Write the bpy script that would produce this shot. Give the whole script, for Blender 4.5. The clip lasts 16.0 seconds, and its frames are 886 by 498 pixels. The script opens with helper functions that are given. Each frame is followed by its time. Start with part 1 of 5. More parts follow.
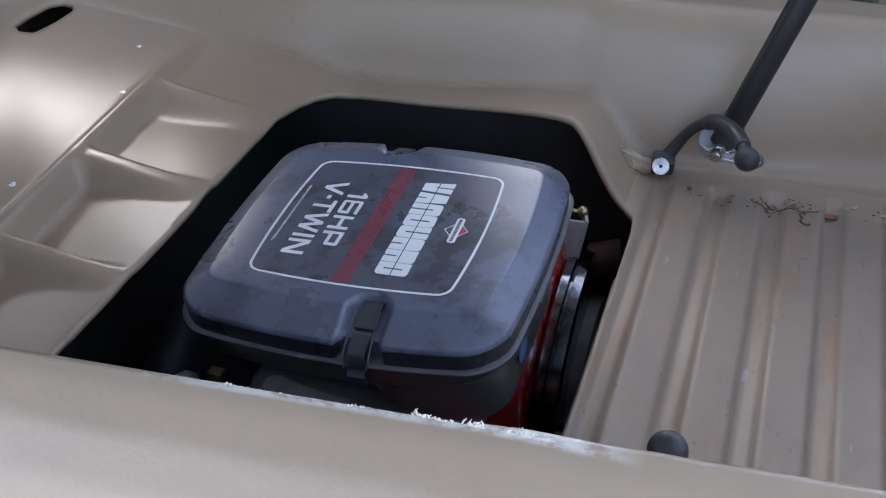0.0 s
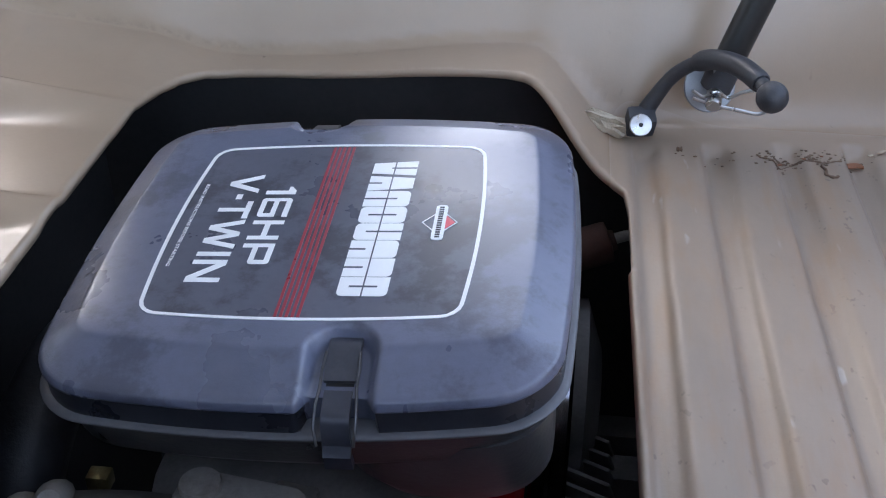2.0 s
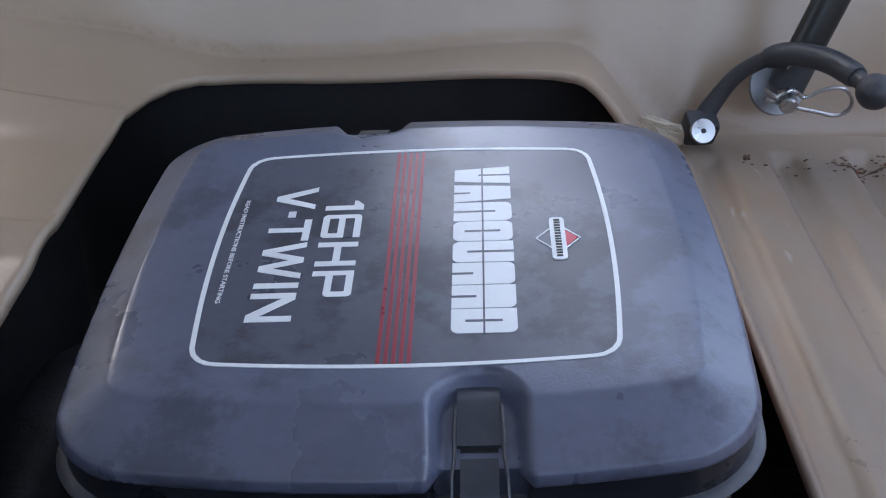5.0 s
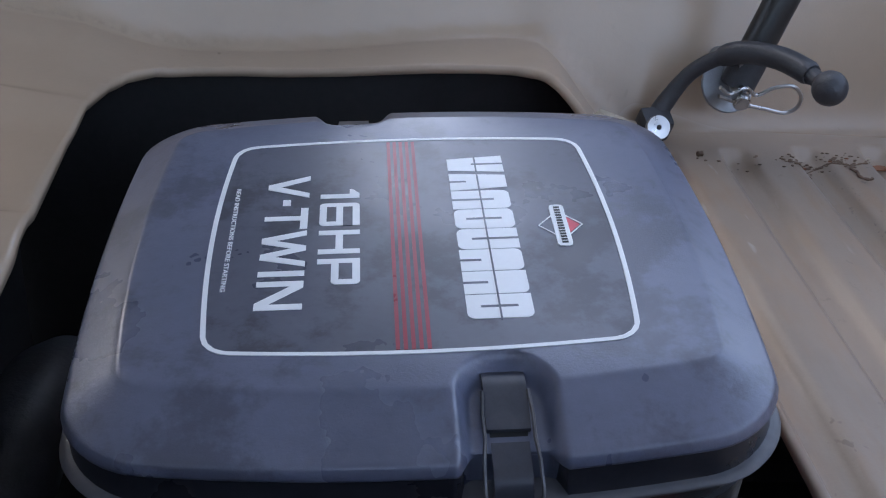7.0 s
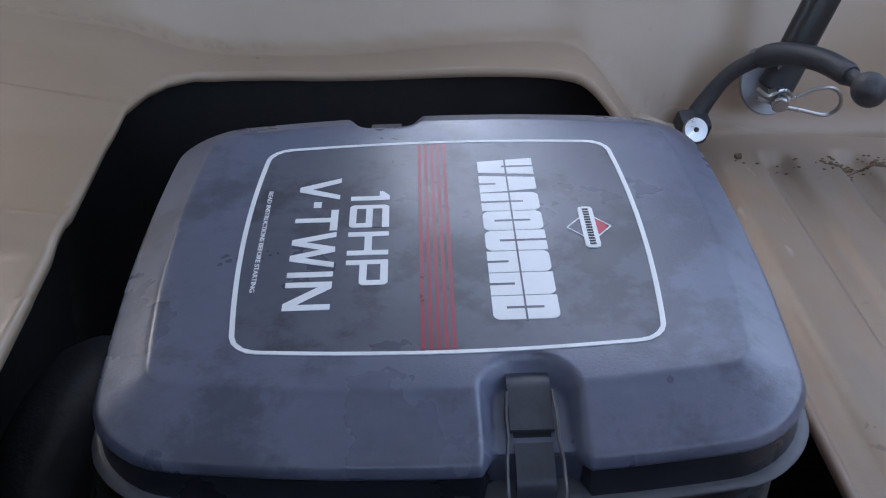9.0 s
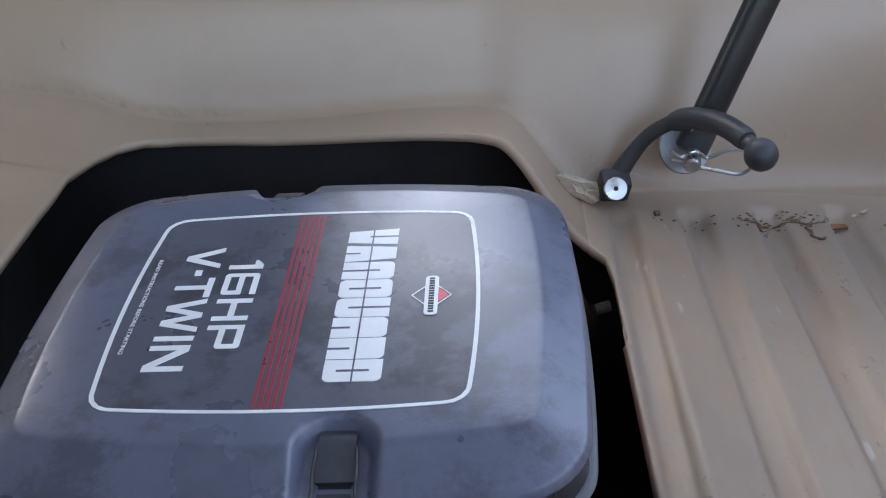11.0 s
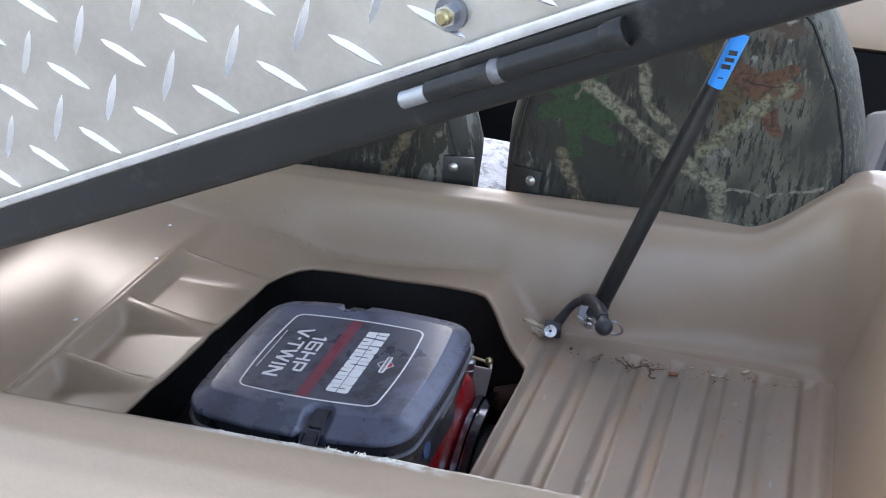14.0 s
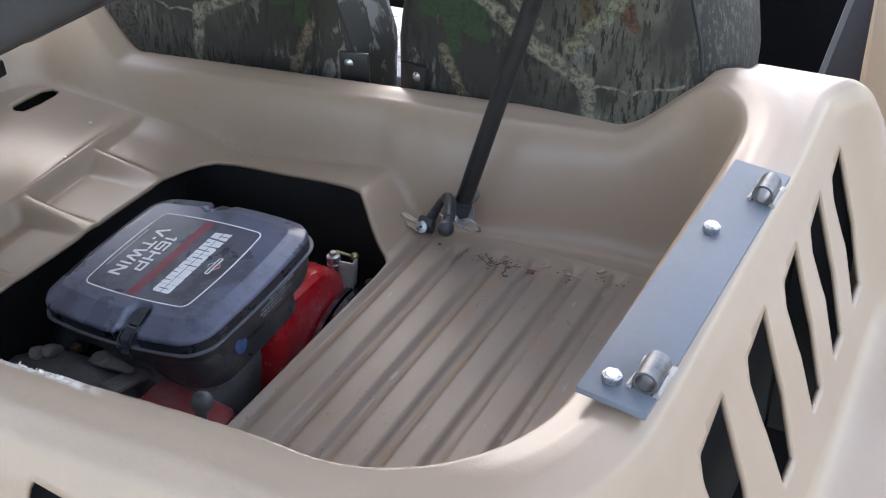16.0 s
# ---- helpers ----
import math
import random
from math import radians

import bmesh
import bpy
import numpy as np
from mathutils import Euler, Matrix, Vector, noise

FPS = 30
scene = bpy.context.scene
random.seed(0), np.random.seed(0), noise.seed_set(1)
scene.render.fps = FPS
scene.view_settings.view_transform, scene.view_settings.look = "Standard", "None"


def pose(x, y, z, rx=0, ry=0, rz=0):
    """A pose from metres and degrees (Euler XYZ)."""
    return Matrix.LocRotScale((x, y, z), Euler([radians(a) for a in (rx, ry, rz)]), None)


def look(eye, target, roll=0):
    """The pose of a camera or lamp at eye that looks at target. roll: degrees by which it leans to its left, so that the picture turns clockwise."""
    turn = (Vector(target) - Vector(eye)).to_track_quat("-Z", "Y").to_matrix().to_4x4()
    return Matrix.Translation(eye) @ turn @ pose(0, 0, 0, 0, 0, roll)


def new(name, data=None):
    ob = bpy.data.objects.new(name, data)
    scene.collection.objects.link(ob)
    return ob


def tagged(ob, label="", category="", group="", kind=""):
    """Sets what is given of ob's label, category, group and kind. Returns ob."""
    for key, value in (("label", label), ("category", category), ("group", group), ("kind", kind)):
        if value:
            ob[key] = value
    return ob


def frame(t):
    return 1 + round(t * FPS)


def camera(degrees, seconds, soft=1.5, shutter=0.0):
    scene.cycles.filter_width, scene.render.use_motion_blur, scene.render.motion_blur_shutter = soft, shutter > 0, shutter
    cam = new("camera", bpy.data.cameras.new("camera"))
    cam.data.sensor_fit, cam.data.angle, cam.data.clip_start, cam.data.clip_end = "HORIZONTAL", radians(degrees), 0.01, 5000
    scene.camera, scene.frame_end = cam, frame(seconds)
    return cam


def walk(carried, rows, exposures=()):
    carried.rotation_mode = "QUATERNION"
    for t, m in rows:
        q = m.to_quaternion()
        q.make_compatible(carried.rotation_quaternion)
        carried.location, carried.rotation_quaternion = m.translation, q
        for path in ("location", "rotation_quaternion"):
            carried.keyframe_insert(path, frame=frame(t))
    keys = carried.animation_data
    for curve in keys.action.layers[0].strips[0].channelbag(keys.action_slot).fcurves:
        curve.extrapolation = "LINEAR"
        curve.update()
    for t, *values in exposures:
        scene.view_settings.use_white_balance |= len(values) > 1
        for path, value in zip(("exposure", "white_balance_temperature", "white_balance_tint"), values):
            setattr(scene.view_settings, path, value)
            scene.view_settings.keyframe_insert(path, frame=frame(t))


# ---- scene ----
cam = camera(44.5, 16.0, soft=1.1)
PATH = [
    (0.0, 0.084, 0.025, 1.198, 55.13, -0.42, 18.27),
    (0.5, 0.039, 0.097, 1.134, 55.11, -1.24, 16.17),
    (1.0, -0.001, 0.120, 1.113, 54.30, -2.19, 12.69),
    (1.5, -0.036, 0.133, 1.095, 55.94, -1.38, 6.52),
    (2.0, -0.036, 0.167, 1.069, 56.60, -0.47, 6.65),
    (2.5, -0.038, 0.190, 1.063, 58.03, -0.71, 6.58),
    (3.0, -0.047, 0.197, 1.059, 58.79, -2.00, 5.08),
    (3.5, -0.067, 0.230, 1.038, 58.97, -2.99, 4.59),
    (4.0, -0.084, 0.237, 1.025, 58.44, -1.79, 5.01),
    (6.5, -0.158, 0.240, 0.999, 59.93, -3.55, -5.15),
    (7.0, -0.159, 0.238, 0.999, 59.73, -4.58, -4.01),
    (7.5, -0.158, 0.236, 0.999, 59.88, -3.63, -2.75),
    (8.0, -0.156, 0.236, 0.999, 59.74, -3.48, -1.93),
    (10.5, -0.119, 0.225, 1.010, 60.62, -1.88, -0.78),
    (11.0, -0.071, 0.207, 1.038, 60.97, -1.48, 1.86),
    (11.5, -0.033, 0.189, 1.058, 60.16, -1.95, 4.45),
    (12.0, -0.021, 0.154, 1.092, 56.24, -1.90, 8.68),
    (12.5, 0.004, 0.128, 1.105, 57.19, -1.29, 8.43),
    (13.0, 0.038, -0.027, 1.175, 58.03, -2.52, 12.80),
    (13.5, 0.123, -0.186, 1.290, 61.52, -3.76, 15.71),
    (14.0, 0.219, -0.209, 1.329, 64.62, -2.75, 19.47),
    (14.5, 0.366, -0.195, 1.365, 63.90, -1.22, 26.49),
    (15.0, 0.428, -0.211, 1.386, 62.84, 0.98, 27.68),
    (15.5, 0.496, -0.194, 1.401, 59.94, 0.92, 27.82),
    (16.0, 0.547, -0.067, 1.410, 55.85, 2.51, 28.92),
]
EXPOSURES = [(0.0, 2.3, 6200, 12), (1.5, 2.95, 6350, 12), (3.5, 2.75, 6400, 12), (6.5, 2.5, 6200, 13), (8.0, 2.5, 6200, 13), (10.5, 2.6, 6400, 11),
             (12.5, 2.9, 6450, 11), (13.0, 2.75, 6450, 11), (13.5, 2.42, 6450, 12), (14.0, 2.45, 6500, 12), (15.0, 2.65, 6600, 12), (15.5, 2.5, 6650, 12), (16.0, 2.35, 6650, 12)]   # stops and white balance
walk(cam, [(t, pose(x, y, z, rx, ry, rz)) for t, x, y, z, rx, ry, rz in PATH], EXPOSURES)

# ---- light ----
SUN_UP, SUN_AZ = 35.0, -33.0      # degrees above the horizon, degrees to the right of straight ahead
world = bpy.data.worlds.new("sky")
scene.world = world
world.use_nodes = True
wn = world.node_tree.nodes
sky = wn.new("ShaderNodeTexSky")
sky.sky_type, sky.sun_disc = "NISHITA", False
sky.sun_elevation, sky.sun_rotation = radians(SUN_UP), radians(SUN_AZ)
haze = wn.new("ShaderNodeHueSaturation")        # thin cloud: a paler sky
haze.inputs["Saturation"].default_value = 0.7
world.node_tree.links.new(sky.outputs[0], haze.inputs["Color"])
world.node_tree.links.new(haze.outputs[0], wn["Background"].inputs[0])
wn["Background"].inputs[1].default_value = 0.150
sun = new("sun", bpy.data.lights.new("sun", "SUN"))
sun.data.energy, sun.data.angle, sun.data.color = 0.06, radians(18), (1.0, 0.95, 0.90)
_up, _az = radians(SUN_UP), radians(SUN_AZ)
SUN_DIR = Vector((math.sin(_az) * math.cos(_up), math.cos(_az) * math.cos(_up), math.sin(_up)))
sun.matrix_world = look(SUN_DIR * 20, (0, 0, 0))


# ---- materials ----
def material(name, base, rough=0.5, metal=0.0, vary=0.12, scale=6.0, grain=0.0, grain_scale=400.0, stain=None, stain_amount=0.0, stain_scale=9.0, rough_vary=0.1, spec=0.5, edges=(0.42, 0.80)):
    """A procedural surface: two scales of colour change, uneven gloss, fine relief and an optional stain."""
    m = bpy.data.materials.new(name)
    m.use_nodes = True
    n, l = m.node_tree.nodes, m.node_tree.links
    b = n["Principled BSDF"]
    b.inputs["Metallic"].default_value = metal
    b.inputs["Specular IOR Level"].default_value = spec
    co = n.new("ShaderNodeTexCoord")

    def noise_node(sc, detail, rough_n=0.6):
        t = n.new("ShaderNodeTexNoise")
        t.inputs["Scale"].default_value, t.inputs["Detail"].default_value, t.inputs["Roughness"].default_value = sc, detail, rough_n
        l.new(co.outputs["Object"], t.inputs["Vector"])
        return t

    big, fine = noise_node(scale, 5), noise_node(scale * 17, 3)
    both = n.new("ShaderNodeMath")
    both.operation = "MULTIPLY_ADD"
    l.new(fine.outputs["Fac"], both.inputs[0])
    both.inputs[1].default_value = 0.35
    l.new(big.outputs["Fac"], both.inputs[2])
    ramp = n.new("ShaderNodeMapRange")
    ramp.inputs["From Min"].default_value, ramp.inputs["From Max"].default_value = 0.4, 0.95
    ramp.inputs["To Min"].default_value, ramp.inputs["To Max"].default_value = 1 - vary, 1 + vary
    l.new(both.outputs[0], ramp.inputs["Value"])
    mul = n.new("ShaderNodeMix")
    mul.data_type, mul.blend_type = "RGBA", "MULTIPLY"
    mul.inputs["Factor"].default_value = 1.0
    mul.inputs["A"].default_value = (*base, 1)
    l.new(ramp.outputs[0], mul.inputs["B"])
    colour = mul.outputs["Result"]
    if stain:
        sp = noise_node(stain_scale, 6, 0.7)
        cut = n.new("ShaderNodeMapRange")
        cut.interpolation_type = "SMOOTHSTEP"
        cut.inputs["From Min"].default_value, cut.inputs["From Max"].default_value = edges
        cut.inputs["To Max"].default_value = stain_amount
        l.new(sp.outputs["Fac"], cut.inputs["Value"])
        mx = n.new("ShaderNodeMix")
        mx.data_type = "RGBA"
        l.new(cut.outputs[0], mx.inputs["Factor"])
        l.new(colour, mx.inputs["A"])
        mx.inputs["B"].default_value = (*stain, 1)
        colour = mx.outputs["Result"]
    l.new(colour, b.inputs["Base Color"])
    rr = n.new("ShaderNodeMapRange")
    rr.inputs["From Min"].default_value, rr.inputs["From Max"].default_value = 0.3, 0.7
    rr.inputs["To Min"].default_value, rr.inputs["To Max"].default_value = max(0.02, rough - rough_vary), min(1, rough + rough_vary)
    l.new(big.outputs["Fac"], rr.inputs["Value"])
    l.new(rr.outputs[0], b.inputs["Roughness"])
    if grain:
        g = noise_node(grain_scale, 4, 0.7)
        bump = n.new("ShaderNodeBump")
        bump.inputs["Strength"].default_value, bump.inputs["Distance"].default_value = 1.0, grain
        l.new(g.outputs["Fac"], bump.inputs["Height"])
        l.new(bump.outputs[0], b.inputs["Normal"])
    return m


TAN = material("tan_plastic", (0.358, 0.268, 0.193), 0.27, vary=0.05, scale=4, grain=0.00011, grain_scale=330, rough_vary=0.0, spec=0.44)


def weather(m):
    """Rusty streaks and grime along the ribbed floor, leathery grain on the near rim."""
    n, l = m.node_tree.nodes, m.node_tree.links
    b = n["Principled BSDF"]
    colour = b.inputs["Base Color"].links[0].from_socket
    co = n.new("ShaderNodeTexCoord")
    sep = n.new("ShaderNodeSeparateXYZ")
    l.new(co.outputs["Object"], sep.inputs[0])

    def field(scale, sc, detail=4, rough=0.65):
        mp = n.new("ShaderNodeMapping")
        mp.inputs["Scale"].default_value = scale
        l.new(co.outputs["Object"], mp.inputs["Vector"])
        t = n.new("ShaderNodeTexNoise")
        t.inputs["Scale"].default_value, t.inputs["Detail"].default_value, t.inputs["Roughness"].default_value = sc, detail, rough
        l.new(mp.outputs[0], t.inputs["Vector"])
        return t.outputs["Fac"]

    def cut(v, a, c, top=1.0):
        r = n.new("ShaderNodeMapRange")
        r.inputs["From Min"].default_value, r.inputs["From Max"].default_value, r.inputs["To Max"].default_value = a, c, top
        l.new(v, r.inputs["Value"])
        return r.outputs[0]

    def times(a, c):
        x = n.new("ShaderNodeMath")
        x.operation = "MULTIPLY"
        l.new(a, x.inputs[0])
        l.new(c, x.inputs[1])
        return x.outputs[0]

    def mix(f, a, c):
        x = n.new("ShaderNodeMix")
        x.data_type = "RGBA"
        l.new(f, x.inputs["Factor"])
        l.new(a, x.inputs["A"])
        x.inputs["B"].default_value = (*c, 1)
        return x.outputs["Result"]

    floor_part = times(cut(sep.outputs["X"], 0.000, 0.012), times(cut(sep.outputs["X"], 0.31, 0.26), times(cut(sep.outputs["Z"], 0.785, 0.755), cut(sep.outputs["Y"], 0.815, 0.770))))
    colour = mix(cut(floor_part, 0.0, 1.0, 0.72), colour, (0.262, 0.212, 0.172))
    rust = times(times(field((1, 0.16, 1), 62), field((1, 1, 1), 9, 3)), floor_part)
    colour = mix(cut(rust, 0.265, 0.40, 0.48), colour, (0.30, 0.185, 0.105))
    # rust washed along the lower bands of the floor
    turn = n.new("ShaderNodeMath")
    turn.operation = "MULTIPLY_ADD"
    l.new(sep.outputs["X"], turn.inputs[0])
    turn.inputs[1].default_value, turn.inputs[2].default_value = 1 / 0.0437, -0.0580 / 0.0437 + 4
    share = n.new("ShaderNodeMath")
    share.operation = "FRACT"
    l.new(turn.outputs[0], share.inputs[0])
    band = times(cut(share.outputs[0], 0.06, 0.18), cut(share.outputs[0], 0.48, 0.30))
    washed = times(times(band, field((1, 0.14, 1), 46, 5, 0.7)), times(floor_part, cut(field((1, 0.5, 1), 8, 3), 0.42, 0.60)))
    colour = mix(cut(washed, 0.30, 0.66, 0.62), colour, (0.325, 0.205, 0.120))
    grime = times(field((1, 0.35, 1), 34, 6), floor_part)
    colour = mix(cut(grime, 0.44, 0.70, 0.45), colour, (0.205, 0.175, 0.150))
    # dark specks and pale scuffs
    specks = times(cut(field((1, 0.6, 1), 210, 2, 0.5), 0.66, 0.72), cut(field((1, 0.5, 1), 13, 3), 0.48, 0.60))
    colour = mix(cut(times(specks, floor_part), 0.0, 1.0, 0.55), colour, (0.130, 0.095, 0.075))
    scuffs = times(cut(field((1, 0.22, 1), 130, 2, 0.5), 0.68, 0.74), cut(field((1.3, 0.8, 1), 11, 3), 0.46, 0.60))
    colour = mix(cut(times(scuffs, floor_part), 0.0, 1.0, 0.6), colour, (0.46, 0.43, 0.40))
    # dark grime caught along the foot of the front wall, and drips below it
    foot = n.new("ShaderNodeMath")
    foot.operation = "MULTIPLY_ADD"
    l.new(sep.outputs["X"], foot.inputs[0])
    foot.inputs[1].default_value = -0.13
    l.new(sep.outputs["Y"], foot.inputs[2])
    line = times(cut(foot.outputs[0], 0.8366, 0.8380), cut(foot.outputs[0], 0.8402, 0.8384))
    line = times(line, times(cut(sep.outputs["X"], -0.19, -0.23), cut(sep.outputs["X"], -0.40, -0.33)))
    colour = mix(times(line, cut(field((1, 1, 1), 160, 3), 0.40, 0.62, 0.2)), colour, (0.11, 0.085, 0.065))
    wall = times(cut(sep.outputs["Y"], 0.79, 0.80), cut(sep.outputs["Z"], 0.87, 0.85))
    spots = times(cut(field((1, 1, 0.45), 95, 2, 0.5), 0.70, 0.76), cut(field((1, 1, 1), 12, 3), 0.50, 0.62))
    colour = mix(times(times(spots, wall), cut(sep.outputs["X"], 0.30, 0.0)), colour, (0.16, 0.12, 0.09))
    smears = cut(field((1, 1, 0.7), 16, 5, 0.7), 0.50, 0.72, 0.30)
    colour = mix(smears, colour, (0.30, 0.235, 0.175))
    l.new(colour, b.inputs["Base Color"])
    # cut edge of the near rim: abraded crest, its sky sheen whitened in too
    crest = times(times(cut(sep.outputs["Y"], 0.2830, 0.2858), cut(sep.outputs["Z"], 0.900, 0.915)), times(cut(sep.outputs["X"], -0.135, -0.08), cut(sep.outputs["X"], 0.070, 0.035)))
    crest = times(crest, cut(sep.outputs["Y"], 0.303, 0.291))
    colour = mix(times(crest, cut(field((0.5, 1, 1), 160, 4, 0.7), 0.36, 0.56, 0.9)), colour, (0.80, 0.77, 0.72))
    l.new(colour, b.inputs["Base Color"])
    # leathery grain on the near rim
    rim_part = cut(sep.outputs["Y"], 0.36, 0.31)
    leather = n.new("ShaderNodeBump")
    leather.inputs["Distance"].default_value = 0.0006
    l.new(rim_part, leather.inputs["Strength"])
    l.new(field((1, 0.7, 1), 120, 3, 0.55), leather.inputs["Height"])
    l.new(b.inputs["Normal"].links[0].from_socket, leather.inputs["Normal"])
    l.new(leather.outputs[0], b.inputs["Normal"])
    # dull, scoured floor
    dull = n.new("ShaderNodeMath")
    dull.operation = "MULTIPLY_ADD"
    l.new(floor_part, dull.inputs[0])
    dull.inputs[1].default_value = 0.20
    l.new(b.inputs["Roughness"].links[0].from_socket, dull.inputs[2])
    l.new(dull.outputs[0], b.inputs["Roughness"])


weather(TAN)
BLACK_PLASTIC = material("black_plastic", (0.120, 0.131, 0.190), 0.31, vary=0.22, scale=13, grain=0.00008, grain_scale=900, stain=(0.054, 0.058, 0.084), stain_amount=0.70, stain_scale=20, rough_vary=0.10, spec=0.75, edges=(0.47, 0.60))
DECAL_BLACK = material("decal_black", (0.100, 0.104, 0.136), 0.32, vary=0.20, scale=16, stain=(0.038, 0.039, 0.050), stain_amount=0.75, stain_scale=26, rough_vary=0.12, spec=0.55, edges=(0.47, 0.60))
DECAL_WHITE = material("decal_white", (0.88, 0.88, 0.88), 0.4, vary=0.06, scale=30)
PRINT_GREY = material("worn_grey_print", (0.26, 0.26, 0.28), 0.6, vary=0.4, scale=90, stain=(0.05, 0.05, 0.055), stain_amount=0.8, stain_scale=120)
BADGE_RED = material("badge_red", (0.62, 0.045, 0.075), 0.35, vary=0.1, scale=60)
DECAL_RED = material("decal_red", (0.36, 0.040, 0.060), 0.35, vary=0.25, scale=40, stain=(0.12, 0.06, 0.07), stain_amount=0.5, stain_scale=40)
BLACK_STEEL = material("black_painted_steel", (0.015, 0.0155, 0.0165), 0.36, vary=0.3, scale=20, grain=0.0001, grain_scale=300, stain=(0.07, 0.065, 0.06), stain_amount=0.2, stain_scale=40)
FRAME_BLACK = material("frame_black_paint", (0.011, 0.0115, 0.0115), 0.36, vary=0.3, scale=20, stain=(0.09, 0.085, 0.08), stain_amount=0.3, stain_scale=55, spec=0.28, edges=(0.55, 0.75))
GREY_STEEL = material("grey_painted_steel", (0.115, 0.13, 0.155), 0.6, metal=0.0, vary=0.15, scale=12, grain=0.00008, grain_scale=500)
ZINC = material("zinc", (0.50, 0.50, 0.50), 0.32, metal=1.0, vary=0.15, scale=60)
# bright metal for the highlight put on the frame tube's edge
EDGE_HIGHLIGHT = material("tube_edge_highlight", (0.62, 0.63, 0.64), 0.34, metal=1.0, vary=0.15, scale=30, stain=(0.15, 0.15, 0.15), stain_amount=0.4, stain_scale=40)
# pale grey chosen to bounce light down into the tub
BOUNCE_GREY = material("bounce_grey", (0.62, 0.62, 0.63), 0.55, vary=0.12, scale=8, stain=(0.45, 0.42, 0.38), stain_amount=0.5, stain_scale=7)
DULL_ZINC = material("dull_zinc", (0.34, 0.35, 0.36), 0.5, metal=0.9, vary=0.2, scale=70)
BRASS = material("yellow_zinc", (0.42, 0.36, 0.20), 0.38, metal=1.0, vary=0.3, scale=60, stain=(0.06, 0.055, 0.04), stain_amount=0.6, stain_scale=90)
RUBBER = material("black_rubber", (0.034, 0.035, 0.041), 0.5, vary=0.3, scale=60, grain=0.0003, grain_scale=250, stain=(0.08, 0.08, 0.08), stain_amount=0.4, stain_scale=60)
TREAD = material("tread_plate_aluminium", (0.47, 0.450, 0.415), 0.45, metal=1.0, vary=0.16, scale=14, grain=0.00012, grain_scale=500, stain=(0.36, 0.31, 0.25), stain_amount=0.55, stain_scale=10)
# the plate's metal made near white: highlights put into the colour
TREAD_BAR = material("tread_bar_highlight", (0.95, 0.94, 0.92), 0.36, metal=1.0, vary=0.08, scale=60)
DUSTY_RED = material("dusty_red_paint", (0.36, 0.075, 0.078), 0.38, vary=0.3, scale=24, stain=(0.30, 0.24, 0.23), stain_amount=0.6, stain_scale=18)
LIP = material("dusty_lid_edge", (0.108, 0.111, 0.125), 0.45, vary=0.3, scale=18, stain=(0.065, 0.065, 0.072), stain_amount=0.6, stain_scale=25)
# the lid's plastic with the shade of its upright side painted in
SIDE_SHADE_BLACK = material("side_shade_plastic", (0.022, 0.023, 0.030), 0.30, vary=0.3, scale=30, stain=(0.07, 0.07, 0.075), stain_amount=0.35, stain_scale=30)
LATCH_BLACK = material("latch_black", (0.040, 0.043, 0.058), 0.36, vary=0.3, scale=40, stain=(0.10, 0.10, 0.11), stain_amount=0.5, stain_scale=60)
CLUTCH = material("clutch_steel", (0.34, 0.34, 0.38), 0.17, metal=1.0, vary=0.3, scale=40, stain=(0.05, 0.05, 0.05), stain_amount=0.7, stain_scale=24, edges=(0.46, 0.62))
DARK_STEEL = material("dark_worn_steel", (0.15, 0.15, 0.16), 0.42, metal=0.7, vary=0.4, scale=30, stain=(0.02, 0.02, 0.02), stain_amount=0.7, stain_scale=40)
RED_PAINT = material("red_paint", (0.50, 0.012, 0.018), 0.25, vary=0.2, scale=20, stain=(0.22, 0.18, 0.17), stain_amount=0.5, stain_scale=22)
DIRTY_METAL = material("dirty_metal", (0.36, 0.34, 0.32), 0.55, metal=0.3, vary=0.3, scale=30, grain=0.0004, grain_scale=200, stain=(0.06, 0.05, 0.045), stain_amount=0.7, stain_scale=30)
ENGINE_DARK = material("engine_black", (0.160, 0.153, 0.150), 0.6, vary=0.4, scale=25, grain=0.0004, grain_scale=200, stain=(0.05, 0.045, 0.04), stain_amount=0.4, stain_scale=30)
WORN_STEEL = material("worn_steel", (0.22, 0.23, 0.26), 0.38, metal=1.0, vary=0.3, scale=25, stain=(0.03, 0.028, 0.026), stain_amount=0.8, stain_scale=35)
BOWL = material("bowl_plastic", (0.046, 0.046, 0.050), 0.36, vary=0.3, scale=20, grain=0.0002, grain_scale=500, stain=(0.12, 0.105, 0.09), stain_amount=0.7, stain_scale=16, edges=(0.46, 0.66))
# black for walls and sheets added where deep shade is wanted
BAY = material("bay_shade_black", (0.030, 0.030, 0.031), 0.9, vary=0.3, scale=12, spec=0.1)
# ground tone set pale so that it bounces light upward
GROUND = material("pale_bounce_ground", (0.36, 0.34, 0.31), 0.9, vary=0.3, scale=2, grain=0.004, grain_scale=60)
BLUE = material("blue_label", (0.02, 0.25, 0.75), 0.4, vary=0.05, scale=40)
BLUE_DULL = material("dusty_blue_label", (0.04, 0.09, 0.24), 0.5, vary=0.3, scale=60, stain=(0.16, 0.17, 0.2), stain_amount=0.8, stain_scale=70)
INK = material("black_ink", (0.01, 0.01, 0.012), 0.5, vary=0.1, scale=40)
LEAF_RED = material("dry_leaf", (0.27, 0.115, 0.06), 0.8, vary=0.4, scale=80)
LEAF_PALE = material("pale_chip", (0.52, 0.43, 0.33), 0.8, vary=0.3, scale=80)
TWIG = material("dark_twig", (0.15, 0.10, 0.068), 0.85, vary=0.4, scale=90)
